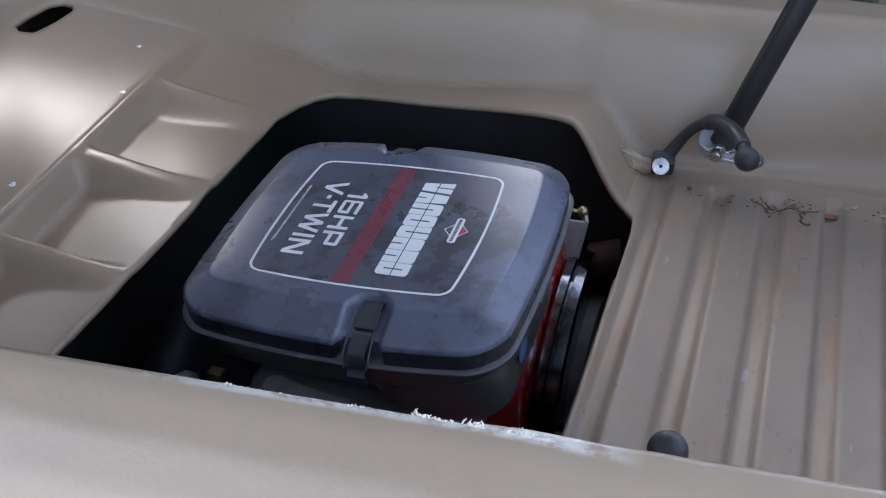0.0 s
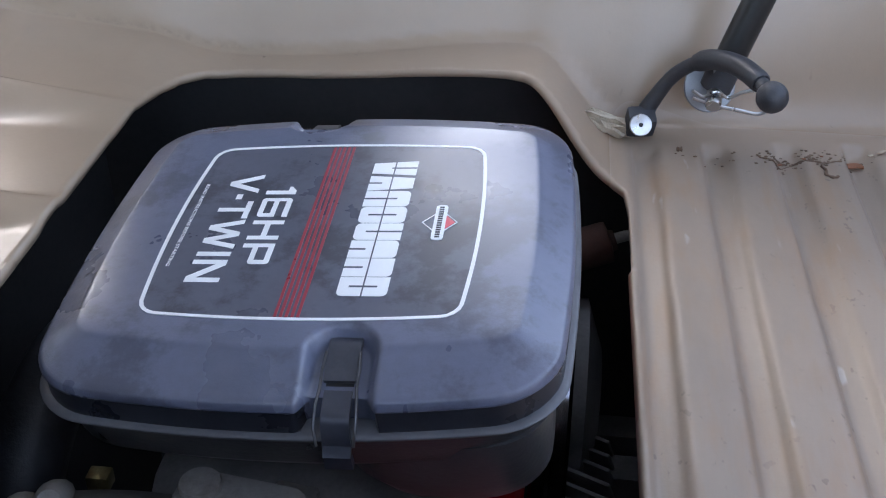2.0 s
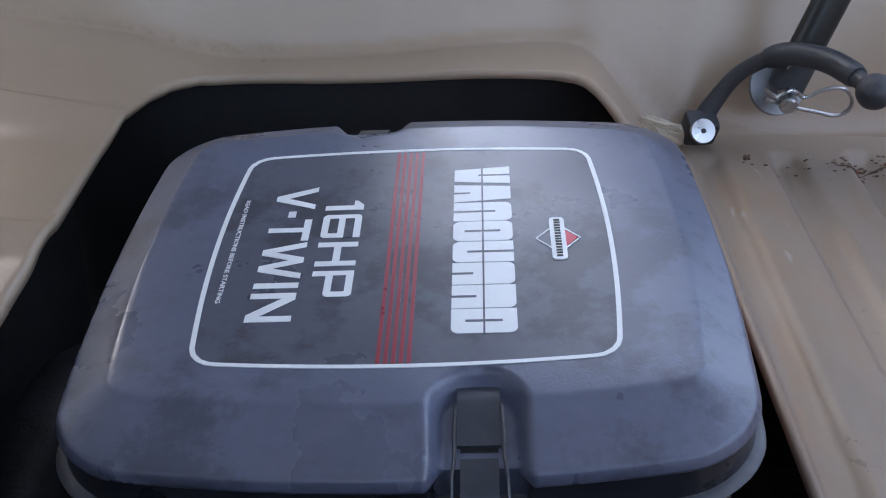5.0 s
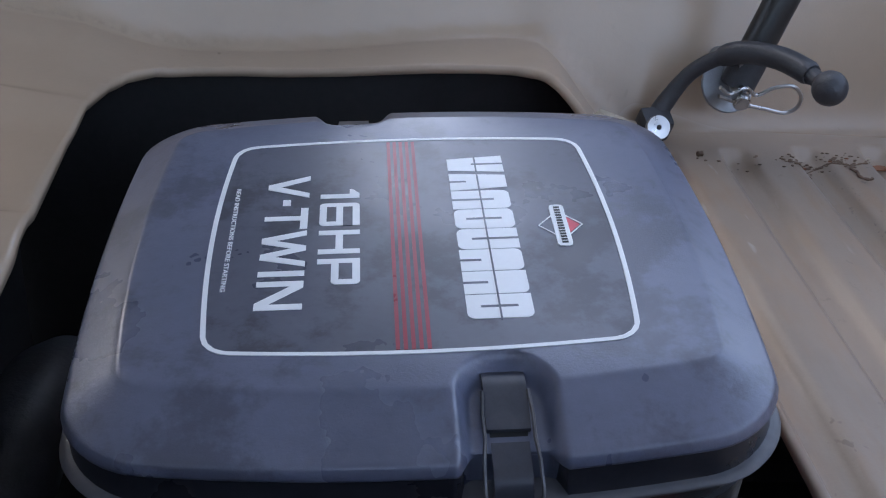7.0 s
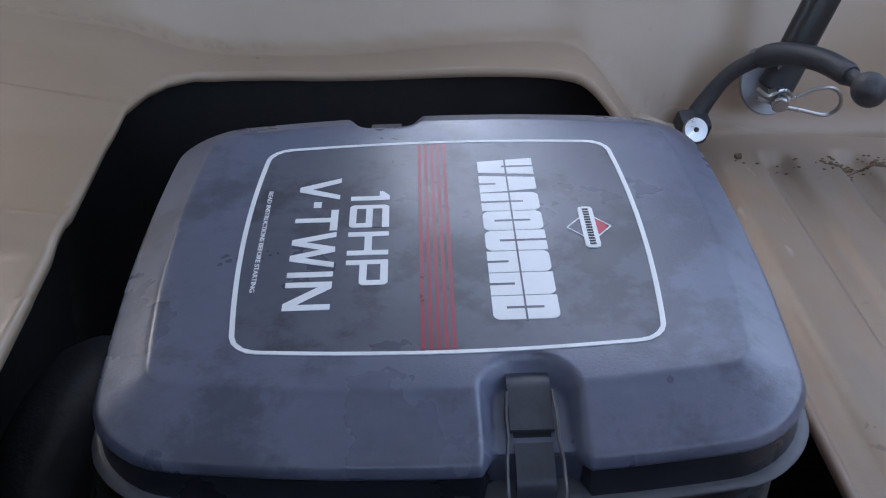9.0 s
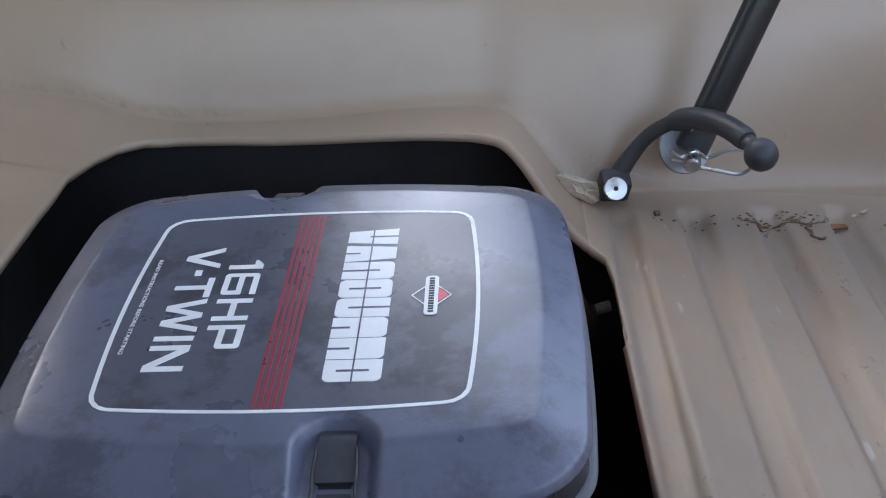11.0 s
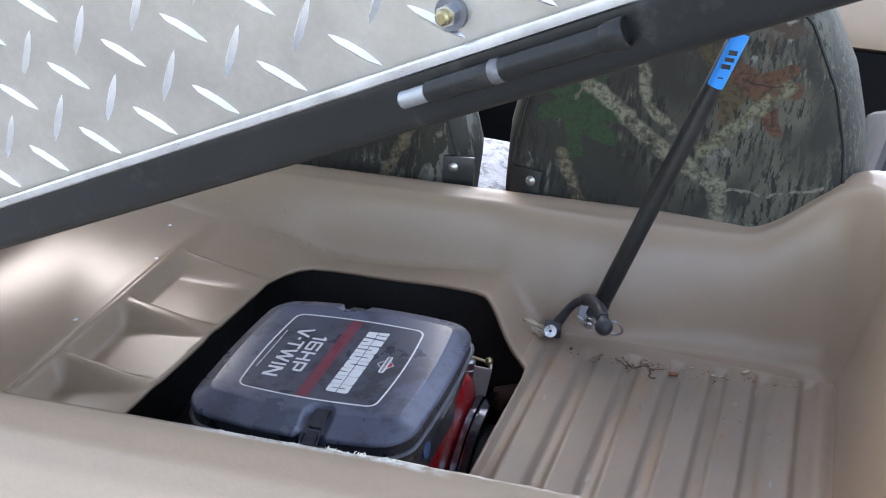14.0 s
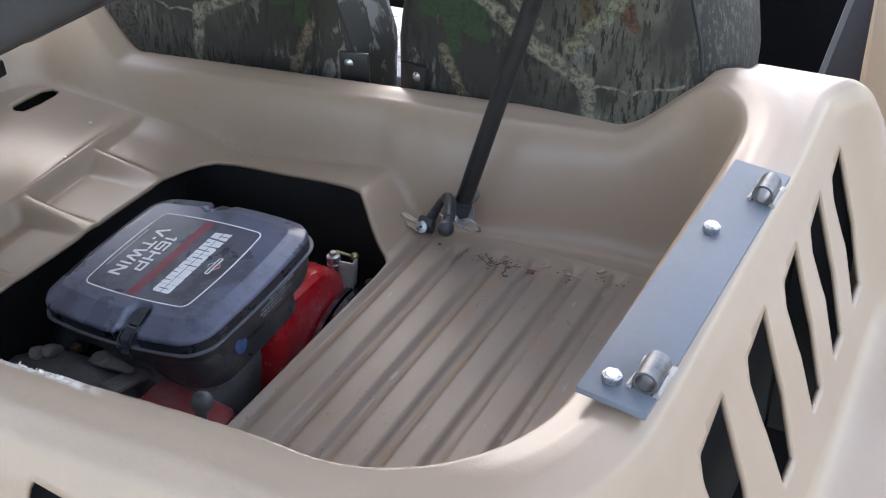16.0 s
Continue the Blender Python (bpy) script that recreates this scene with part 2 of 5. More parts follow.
FOAM = material("yellowed_foam", (0.56, 0.48, 0.37), 0.95, vary=0.3, scale=70, grain=0.002, grain_scale=300)
RUST = material("rusty_brown", (0.042, 0.016, 0.010), 0.8, vary=0.4, scale=40, grain=0.0004, grain_scale=300)


# ---- mesh helpers ----
def smooth(e0, e1, v):
    t = np.clip((v - e0) / (e1 - e0), 0, 1)
    return t * t * (3 - 2 * t)


def finish(bm, name, mat, parent=None, label="", m=None, sharp=35):
    me = bpy.data.meshes.new(name)
    bm.normal_update()
    for f in bm.faces:
        f.smooth = sharp > 0
    for e in bm.edges:
        if len(e.link_faces) == 2 and e.calc_face_angle(0) > radians(sharp):
            e.smooth = False
    bm.to_mesh(me)
    bm.free()
    me.materials.append(mat)
    ob = new(name, me)
    if m is not None:
        ob.matrix_basis = m
    if parent is not None:
        ob.parent = parent
    if label:
        ob["label"] = label
    return ob


def part(name, bm, mat, parent, label="", m=None, sharp=35):
    return finish(bm, name, mat, parent, label, m, sharp)


def thing(name, at, label, category, group="", m=None):
    ob = new(name)
    ob.empty_display_size = 0.05
    ob.matrix_basis = m if m is not None else pose(*at)
    return tagged(ob, label, category, group)


def box(size, at=(0, 0, 0), bevel=0.0, rot=None, segments=2, bm=None):
    bm = bm or bmesh.new()
    m = Matrix.Translation(at) @ (rot or Matrix.Identity(4)) @ Matrix.Diagonal((*size, 1))
    r = bmesh.ops.create_cube(bm, size=1, matrix=m)
    if bevel:
        vs = set(r["verts"])
        es = [e for e in bm.edges if e.verts[0] in vs and e.verts[1] in vs]
        bmesh.ops.bevel(bm, geom=es, offset=bevel, segments=segments, affect="EDGES", profile=0.6)
    return bm


def lathe(profile, m=None, segs=24, bm=None):
    """Turns a profile of (radius, height) about z; a radius of 0 closes an end."""
    bm = bm or bmesh.new()
    m = m or Matrix.Identity(4)
    rings = []
    for r, h in profile:
        if r <= 1e-7:
            rings.append([bm.verts.new(m @ Vector((0, 0, h)))])
        else:
            rings.append([bm.verts.new(m @ Vector((r * math.cos(a), r * math.sin(a), h))) for a in (2 * math.pi * i / segs for i in range(segs))])
    for a, b in zip(rings, rings[1:]):
        for i in range(segs):
            j = (i + 1) % segs
            if len(a) == 1 and len(b) > 1:
                bm.faces.new((a[0], b[i], b[j]))
            elif len(b) == 1 and len(a) > 1:
                bm.faces.new((a[i], a[j], b[0]))
            elif len(a) > 1:
                bm.faces.new((a[i], a[j], b[j], b[i]))
    bmesh.ops.recalc_face_normals(bm, faces=bm.faces)
    return bm


def rod_between(a, b, r, segs=20, chamfer=0.001, bm=None):
    a, b = Vector(a), Vector(b)
    d = b - a
    m = Matrix.Translation(a) @ d.to_track_quat("Z", "Y").to_matrix().to_4x4()
    h, c = d.length, min(chamfer, r * 0.5)
    return lathe([(0, 0), (r - c, 0), (r, c), (r, h - c), (r - c, h), (0, h)], m, segs, bm)


def tube(points, radius, segs=10, bm=None, close=False):
    """A round bar along points; radius is a number or one a point."""
    bm = bm or bmesh.new()
    pts = [Vector(p) for p in points]
    rad = radius if isinstance(radius, (list, tuple)) else [radius] * len(pts)
    up, rings = None, []
    for i, p in enumerate(pts):
        if close:
            d = (pts[(i + 1) % len(pts)] - pts[i - 1]).normalized()
        else:
            d = (pts[min(i + 1, len(pts) - 1)] - pts[max(i - 1, 0)]).normalized()
        if up is None:
            up = d.orthogonal().normalized()
        up = (up - d * up.dot(d)).normalized()
        s = d.cross(up)
        rings.append([bm.verts.new(p + (up * math.cos(a) + s * math.sin(a)) * rad[i]) for a in (2 * math.pi * k / segs for k in range(segs))])
    for a, b in list(zip(rings, rings[1:])) + ([(rings[-1], rings[0])] if close else []):
        for k in range(segs):
            j = (k + 1) % segs
            bm.faces.new((a[k], a[j], b[j], b[k]))
    if not close:
        bm.faces.new(rings[0][::-1])
        bm.faces.new(rings[-1])
    bmesh.ops.recalc_face_normals(bm, faces=bm.faces)
    return bm


def curve_points(ctrl, n=8):
    """Catmull-Rom points through ctrl."""
    c = [Vector(p) for p in ctrl]
    c = [2 * c[0] - c[1]] + c + [2 * c[-1] - c[-2]]
    out = []
    for i in range(1, len(c) - 2):
        for k in range(n):
            t = k / n
            out.append(0.5 * ((2 * c[i]) + (c[i + 1] - c[i - 1]) * t + (2 * c[i - 1] - 5 * c[i] + 4 * c[i + 1] - c[i + 2]) * t * t + (3 * c[i] - c[i - 1] - 3 * c[i + 1] + c[i + 2]) * t ** 3))
    out.append(c[-2])
    return out


def rounded_rect(x0, x1, y0, y1, r, n=8):
    """Corner-rounded outline, counter-clockwise from the right side."""
    out = []
    for cx, cy, a0 in ((x1 - r, y1 - r, 0), (x0 + r, y1 - r, 90), (x0 + r, y0 + r, 180), (x1 - r, y0 + r, 270)):
        for k in range(n + 1):
            a = radians(a0 + 90 * k / n)
            out.append((cx + r * math.cos(a), cy + r * math.sin(a)))
    return out


def even_outline(pts, n):
    """n points at even steps along a closed outline."""
    p = np.array(list(pts) + [pts[0]], float)
    s = np.concatenate([[0], np.cumsum(np.hypot(*np.diff(p, axis=0).T))])
    t = np.linspace(0, s[-1], n, endpoint=False)
    return np.stack([np.interp(t, s, p[:, 0]), np.interp(t, s, p[:, 1])], 1)


def loft(rings, cap_start=True, cap_end=True, bm=None):
    bm = bm or bmesh.new()
    vs = [[bm.verts.new(p) for p in ring] for ring in rings]
    n = len(vs[0])
    for a, b in zip(vs, vs[1:]):
        for i in range(n):
            j = (i + 1) % n
            bm.faces.new((a[i], a[j], b[j], b[i]))
    if cap_start:
        bm.faces.new(vs[0][::-1])
    if cap_end:
        bm.faces.new(vs[-1])
    bmesh.ops.recalc_face_normals(bm, faces=bm.faces)
    return bm


def slab(outline, z0, z1, bm=None, m=None):
    m = m or Matrix.Identity(4)
    return loft([[m @ Vector((x, y, z)) for x, y in outline] for z in (z0, z1)], bm=bm)


def writing(text, size, mat, name, parent, m, depth=0.0003, height=None, width=None):
    """Words in the built-in font as a mesh; height and width in metres fit the letters to a known size."""
    cu = bpy.data.curves.new(name, "FONT")
    cu.body, cu.size, cu.extrude = text, size, depth
    cu.align_x, cu.resolution_u = "CENTER", 3
    tmp = new(name, cu)
    me = bpy.data.meshes.new_from_object(tmp.evaluated_get(bpy.context.evaluated_depsgraph_get()))
    bpy.data.objects.remove(tmp)
    co = np.empty(len(me.vertices) * 3)
    me.vertices.foreach_get("co", co)
    co = co.reshape(-1, 3)
    lo, hi = co.min(0), co.max(0)
    co[:, :2] -= ((lo + hi) / 2)[:2]
    if height:
        co[:, 1] *= height / (hi - lo)[1]
    if width:
        co[:, 0] *= width / (hi - lo)[0]
    me.vertices.foreach_set("co", co.reshape(-1))
    me.materials.append(mat)
    ob = new(name, me)
    ob.parent, ob.matrix_basis = parent, m
    return ob


# ---- ground ----
bm = bmesh.new()
bmesh.ops.create_grid(bm, x_segments=40, y_segments=40, size=400)
tagged(finish(bm, "ground", GROUND), "ground under the vehicle, made pale to bounce light", "ground", kind="structure")

# ---- moulded body tub of the vehicle ----
RIGHT, LEFT, NEAR = 0.347, -0.575, 0.289       # inner lines of the rim
FRONT, SKEW = 0.864, 0.12                      # the front wall runs slightly askew


def corner(x, y):
    """Radius of the rim's corners; the near one by the hinge plate is wide."""
    return 0.072 + 0.058 * smooth(-0.2, 0.1, x) * smooth(0.7, 0.5, y) + 0.030 * smooth(0.12, 0.22, x) * smooth(0.68, 0.76, y)


def near_line(x):
    return NEAR + 0.013 * smooth(0.0, 0.2, x)


def tub_parts(x, y):
    """Signed distance to the rim's inner line (negative inside) with rounded corners."""
    qx = np.maximum(x - RIGHT, LEFT - x)
    qy = np.maximum(y - (FRONT + SKEW * x), near_line(x) - y)
    r = corner(x, y)
    return np.hypot(np.maximum(qx + r, 0), np.maximum(qy + r, 0)) + np.minimum(np.maximum(qx, qy) + r, 0) - r


def rim_height(x, y):
    front = 0.868 + 0.080 * smooth(0.19, 0.315, x) + 0.080 * smooth(-0.415, -0.490, x)
    near = np.clip(0.912 + 0.09 * (x + 0.25), 0.900, 0.937)
    side = 0.932
    f = smooth(0.70, 0.86, y - SKEW * x)
    n = smooth(0.50, 0.33, y)
    return front * f + (1 - f) * (near * n + side * (1 - n))


RIBS = [0.0580 + 0.0437 * i for i in range(-1, 6)]     # where each lower band of the floor begins


def tub_height(x, y):
    """Height of the moulded tub over the plan."""
    base = np.full_like(x, 0.750)
    # shallow corrugation of the cargo floor
    inside = smooth(0.325, 0.35, y) * smooth(0.783 + 0.13 * x, 0.770 + 0.13 * x, y) * smooth(0.012, 0.016, x) * smooth(0.312, 0.300, x)
    wave = np.zeros_like(x)
    for c in RIBS:
        wave -= 0.0072 * smooth(c - 0.0020, c + 0.0034, x) * (1 - 0.30 * smooth(c + 0.003, c + 0.0125, x) - 0.70 * smooth(c + 0.0115, c + 0.0185, x))
    base = base + wave * inside
    # raised ledge round the engine opening
    ledge = smooth(0.006, -0.052, x)
    base = base + ledge * (0.046 - 0.009 * smooth(-0.07, -0.2, x))
    ridge = -0.3555 - 0.085 * (np.clip(y, 0.3, 0.82) - 0.47)
    rise = np.clip((-0.266 - x) / (-0.266 - ridge), 0, 1)
    edge = 0.799 + 0.037 * (0.70 - np.clip(y, 0.28, 0.76))
    shelf = edge * (1 - rise) + 0.817 * rise
    base = base + (shelf - base) * smooth(-0.20, -0.262, x + 0.035 * smooth(0.66, 0.75, y))
    # wedge pockets in the ledge, deepest at the ridge, with thin dividers between
    u = x - ridge
    px = np.clip((-0.262 - x) / (-0.262 - ridge - 0.006), 0, 1) * smooth(-0.001, 0.013, u)
    pocket = np.zeros_like(x)
    for a, b, k, soft in ((0.30, 0.464, 1.0, 0.016), (0.476, 0.573, 1.0, 0.016), (0.587, 0.700, 0.85, 0.035), (0.700, 0.800, 0.35, 0.05)):
        pocket = np.maximum(pocket, k * smooth(a - 0.002, a + 0.006, y) * smooth(b + 0.002, b - soft, y))
    base = base - px * pocket * 0.0205
    base = base + 0.0035 * np.exp(-((u + 0.003) / 0.0035) ** 2) * smooth(0.80, 0.70, y)
    # sloped side panel
    base = base + np.clip(ridge - x, 0, 0.3) * 0.155 * smooth(0.0, 0.02, ridge - x)
    d = tub_parts(x, y)
    depth = 0.036 + 0.012 * smooth(-0.05, 0.10, x)
    w = smooth(-depth, 0.002, d)
    # the front wall: a tight crease at its foot, a flat lean, a round top
    front_depth = 0.030 + 0.030 * smooth(-0.07, 0.02, x)
    t = np.clip((d + front_depth) / (front_depth + 0.002), 0, 1)
    a, b = 0.08 + 0.26 * smooth(0.04, 0.20, x), 0.42
    k = 1 / (1 - (a + b) / 2)
    lean = np.where(t < a, k * t * t / (2 * a), np.where(t > 1 - b, 1 - k * (1 - t) ** 2 / (2 * b), k * (t - a / 2)))
    far = smooth(0.70, 0.77, y - SKEW * x) * smooth(0.305, 0.255, x)
    w = w * (1 - far) + lean * far
    rim = rim_height(x, y)
    z = base + (rim - base) * w
    # outside: the side runs straight on past the front corner
    qx = np.maximum(x - RIGHT, LEFT - x)
    qy = np.maximum(y - 1.09, near_line(x) - y)
    r = corner(x, y)
    e = np.hypot(np.maximum(qx + r, 0), np.maximum(qy + r, 0)) + np.minimum(np.maximum(qx, qy) + r, 0) - r
    side_drop = np.interp(e - 0.048 - 0.040 * smooth(0.89, 1.0, y), [-1, 0, 0.008, 0.018, 0.027, 0.045, 0.070, 0.085, 0.105, 0.4], [0, 0, -0.004, -0.022, -0.056, -0.115, -0.190, -0.235, -0.250, -0.262])
    near_drop = np.interp(e, [-1, 0, 0.012, 0.03, 0.045, 0.060, 0.075, 0.095, 0.14, 0.4], [0, 0, -0.002, -0.009, -0.021, -0.046, -0.090, -0.150, -0.262, -0.30])
    nr = smooth(0.40, 0.31, y) * smooth(0.36, 0.26, x)
    front_drop = np.interp(d - 0.028, [-1, 0, 0.008, 0.016, 0.03, 0.06], [0, 0, -0.006, -0.03, -0.09, -0.20])
    fr = smooth(0.0, 0.02, y - (FRONT + SKEW * x)) * smooth(0.325, 0.285, x)
    crown = 0.0035 * smooth(0.0, 0.022, d) * smooth(0.052, 0.03, d) * (1 - nr)
    fall = -0.30 * smooth(0.935, 1.12, y) * smooth(0.29, 0.325, x)
    return z + (side_drop * (1 - nr) + near_drop * nr) * (1 - fr) + front_drop * fr + crown + fall


OPENING = np.array([(0.0115, 0.2865), (0.0115, 0.500), (0.0105, 0.700), (0.0085, 0.722), (0.001, 0.733), (-0.012, 0.741), (-0.022, 0.748), (-0.046, 0.768), (-0.054, 0.774),
                    (-0.066, 0.778), (-0.130, 0.781), (-0.175, 0.782), (-0.208, 0.781), (-0.236, 0.777), (-0.252, 0.769), (-0.263, 0.753), (-0.268, 0.735), (-0.2705, 0.70), (-0.271, 0.66), (-0.266, 0.55), (-0.254, 0.2865)])


def in_polygon(px, py, poly):
    inside = np.zeros(px.shape, bool)
    for (x0, y0), (x1, y1) in zip(poly, np.roll(poly, -1, 0)):
        cross = ((y0 > py) != (y1 > py)) & (px < (x1 - x0) * (py - y0) / (y1 - y0 + 1e-12) + x0)
        inside ^= cross
    return inside


def nearest_on(p, poly):
    best, bd = p, 1e9
    for a, b in zip(poly, np.roll(poly, -1, 0)):
        ab = b - a
        t = np.clip(np.dot(p - a, ab) / np.dot(ab, ab), 0, 1)
        q = a + t * ab
        dd = np.hypot(*(q - p))
        if dd < bd:
            best, bd = q, dd
    return best


def steps(breaks):
    """Grid lines: (from, to, step) stretches."""
    out = []
    for a, b, h in breaks:
        out += list(np.linspace(a, b, max(1, round((b - a) / h)), endpoint=False))
    return np.array(out + [breaks[-1][1]])


SLOT_Y = [(0.358, 0.411), (0.472, 0.530), (0.586, 0.642), (0.693, 0.741), (0.782, 0.822), (0.859, 0.897)]    # near and far ends


def slot_outlines():
    """Vent slots through the outer side: narrow four-sided holes, slanting."""
    out = []
    for n, f in SLOT_Y:
        out.append(np.array([(0.4205, f), (0.4230, n - 0.001), (0.429, n - 0.006), (0.446, n + 0.004), (0.4640, f - 0.046), (0.4640, f - 0.012), (0.446, f + 0.001)]))
    out.append(np.array([(-0.4900, 0.706), (-0.500, 0.7010), (-0.510, 0.708), (-0.5115, 0.730), (-0.5105, 0.758), (-0.504, 0.768), (-0.494, 0.768), (-0.488, 0.758), (-0.4875, 0.730)]))
    for x0, x1 in ((-0.269, -0.219), (0.041, 0.091)):
        out.append(np.array([(x0 + 0.004, 0.233), (x1 - 0.004, 0.233), (x1, 0.228), (x1, 0.180), (x0, 0.180), (x0, 0.228)]))
    return out


def build_tub():
    xs = steps([(-0.70, -0.60, 0.01), (-0.60, -0.38, 0.0055), (-0.38, -0.24, 0.003), (-0.24, 0.0, 0.006), (0.0, 0.36, 0.0024), (0.36, 0.48, 0.0022), (0.48, 0.70, 0.012)])
    ys = steps([(0.05, 0.14, 0.01), (0.14, 0.38, 0.003), (0.38, 0.46, 0.0035), (0.46, 0.60, 0.0035), (0.60, 0.76, 0.0035), (0.76, 0.98, 0.003), (0.98, 1.20, 0.01)])
    X, Y = np.meshgrid(xs, ys, indexing="ij")
    nx, ny = X.shape
    holes = [OPENING] + slot_outlines()
    cx, cy = (X[:-1, :-1] + X[1:, 1:]) / 2, (Y[:-1, :-1] + Y[1:, 1:]) / 2
    keep = np.ones(cx.shape, bool)
    owner = np.full(cx.shape, -1)
    for i, h in enumerate(holes):
        ins = in_polygon(cx, cy, h)
        keep &= ~ins
        owner[ins] = i
    # behind the front rim the tub ends
    keep &= ~((cy > FRONT + SKEW * cx + 0.062) & (cx < 0.302) & (cx > LEFT - 0.02))
    # vertices on a hole's border slide onto its outline
    P = np.stack([X, Y], -1)
    for i in range(nx):
        for j in range(ny):
            cells = [(a, b) for a in (i - 1, i) for b in (j - 1, j) if 0 <= a < nx - 1 and 0 <= b < ny - 1]
            own = {owner[c] for c in cells if owner[c] >= 0}
            if own and any(keep[c] for c in cells):
                P[i, j] = nearest_on(P[i, j], holes[own.pop()])
    Z = tub_height(P[..., 0], P[..., 1])
    used = np.zeros((nx, ny), bool)
    for a in (0, 1):
        for b in (0, 1):
            used[a:nx - 1 + a, b:ny - 1 + b] |= keep
    ids = np.full((nx, ny), -1)
    ids[used] = np.arange(used.sum())
    verts = np.concatenate([P[used], Z[used][:, None]], 1)
    faces = [(ids[i, j], ids[i + 1, j], ids[i + 1, j + 1], ids[i, j + 1]) for i, j in zip(*np.nonzero(keep))]
    me = bpy.data.meshes.new("body_tub")
    me.from_pydata(verts.tolist(), [], [tuple(int(k) for k in f) for f in faces])
    me.polygons.foreach_set("use_smooth", [True] * len(me.polygons))
    me.materials.append(TAN)
    ob = new("body_tub", me)
    s = ob.modifiers.new("thickness", "SOLIDIFY")
    s.thickness, s.offset = 0.0045, -1
    return ob


tub = tagged(build_tub(), "tan moulded plastic rear body tub with ribbed cargo floor and engine opening", "vehicle body", kind="structure")

# bay shade: black walls added under the opening, up to the tub's underside
def under_wall(name, a, b, foot, label, gap=0.010, n=40):
    a, b = np.array(a), np.array(b)
    side = np.array([-(b - a)[1], (b - a)[0]])
    side = side / np.hypot(*side) * 0.006
    bm = bmesh.new()
    rows = []
    for t in np.linspace(0, 1, n):
        p = a + (b - a) * t
        q = p + side
        top = min(float(tub_height(np.array([v[0]]), np.array([v[1]]))[0]) for v in (p, q)) - gap
        rows.append([bm.verts.new((p[0], p[1], foot)), bm.verts.new((p[0], p[1], top)), bm.verts.new((q[0], q[1], top)), bm.verts.new((q[0], q[1], foot))])
    for r0, r1 in zip(rows, rows[1:]):
        for k in range(4):
            bm.faces.new((r0[k], r1[k], r1[(k + 1) % 4], r0[(k + 1) % 4]))
    bm.faces.new(rows[0])
    bm.faces.new(rows[-1][::-1])
    bmesh.ops.recalc_face_normals(bm, faces=bm.faces)
    return tagged(finish(bm, name, BAY, sharp=30), label, "wall", kind="structure")


under_wall("wall_front", (-0.345, 0.798), (0.268, 0.805), 0.305, "black front wall added to keep the engine bay dark")
under_wall("wall_near", (-0.345, 0.272), (0.335, 0.272), 0.305, "black rear wall added to keep the engine bay dark")
under_wall("wall_left", (-0.340, 0.278), (-0.340, 0.795), 0.305, "black side wall added to keep the engine bay dark")
under_wall("wall_right", (0.310, 0.278), (0.310, 0.740), 0.305, "black side wall added to keep the engine bay dark")
tagged(finish(box((0.69, 0.55, 0.010), (-0.005, 0.542, 0.298)), "floor", BAY), "black floor added to keep the engine bay dark", "floor", kind="structure")
# black sheets added behind the vents of the body to stand for their shade
under_wall("shade_sheet_right", (0.388, 0.29), (0.388, 1.06), 0.50, "black sheet added behind the side vents to keep them dark", 0.012)
tagged(finish(box((0.30, 1.00, 0.006), (0.40, 0.66, 0.497), 0.001), "shade_sheet_foot", BAY), "black sheet added under the side vents to keep them dark", "liner", kind="structure")
tagged(finish(box((0.10, 0.16, 0.006), (-0.50, 0.737, 0.806), 0.001, pose(0, 0, 0, 0, 9, 0)), "shade_sheet_left", BAY), "black sheet added under the side panel slot to keep it dark", "liner", kind="structure")
under_wall("shade_sheet_far", (0.392, 0.925), (0.448, 0.925), 0.50, "black sheet added beyond the side vents to keep them dark", 0.020)
under_wall("shade_sheet_near", (-0.40, 0.262), (0.20, 0.262), 0.50, "black sheet added behind the rear vents to keep them dark", 0.014)

# ---- air cleaner on the engine ----
CX, CY = Vector((0.997, -0.004, 0.081)).normalized(), Vector((-0.002, 0.998, 0.069)).normalized()
CN = CX.cross(CY).normalized()
CY = CN.cross(CX)
COVER = Matrix((CX, CY, CN)).transposed().to_4x4()
COVER.translation = (-0.1316, 0.5606, 0.8171)


def bowed(xm, y0, y1, r, bx, by, n):
    """A rounded rectangle whose sides bow outwards; xm, y0 and y1 are its reach at mid-side."""
    hx, lo, hi = xm - bx, y0 + by, y1 - by
    yc, hy = (lo + hi) / 2, (hi - lo) / 2
    o = even_outline(rounded_rect(-hx, hx, lo, hi, r), n)
    u, v = o[:, 0] / hx, (o[:, 1] - yc) / hy
    return np.stack([o[:, 0] + bx * u * np.abs(u) * np.clip(1 - v ** 2, 0, 1), o[:, 1] + by * v * np.abs(v) * np.clip(1 - u ** 2, 0, 1)], 1)


def strip(points, width, thick, bm=None):
    """A flat band bent along (y, z) points, square in section."""
    p = np.array(points, float)
    rows = []
    for i in range(len(p)):
        d = p[min(i + 1, len(p) - 1)] - p[max(i - 1, 0)]
        d = d / np.hypot(*d)
        q = p[i] - np.array([-d[1], d[0]]) * thick * (1 if d[0] > 0 else -1)
        rows.append([Vector((-width / 2, *p[i])), Vector((width / 2, *p[i])), Vector((width / 2, *q)), Vector((-width / 2, *q))])
    return loft(rows, bm=bm)


LATCH_X, FAR_LATCH_X = 0.0225, -0.0215


def near_groove(x, y):
    d = np.hypot((x - LATCH_X) / 0.0156, np.maximum(0, (y + 0.0800) / 0.0150))
    return smooth(1.0, 0.66, d) * (y < 0)


def far_groove(x, y):
    d = np.hypot((x - FAR_LATCH_X) / 0.0165, np.maximum(0, (0.0900 - y) / 0.0125))
    return smooth(1.0, 0.55, d) * (y > 0)


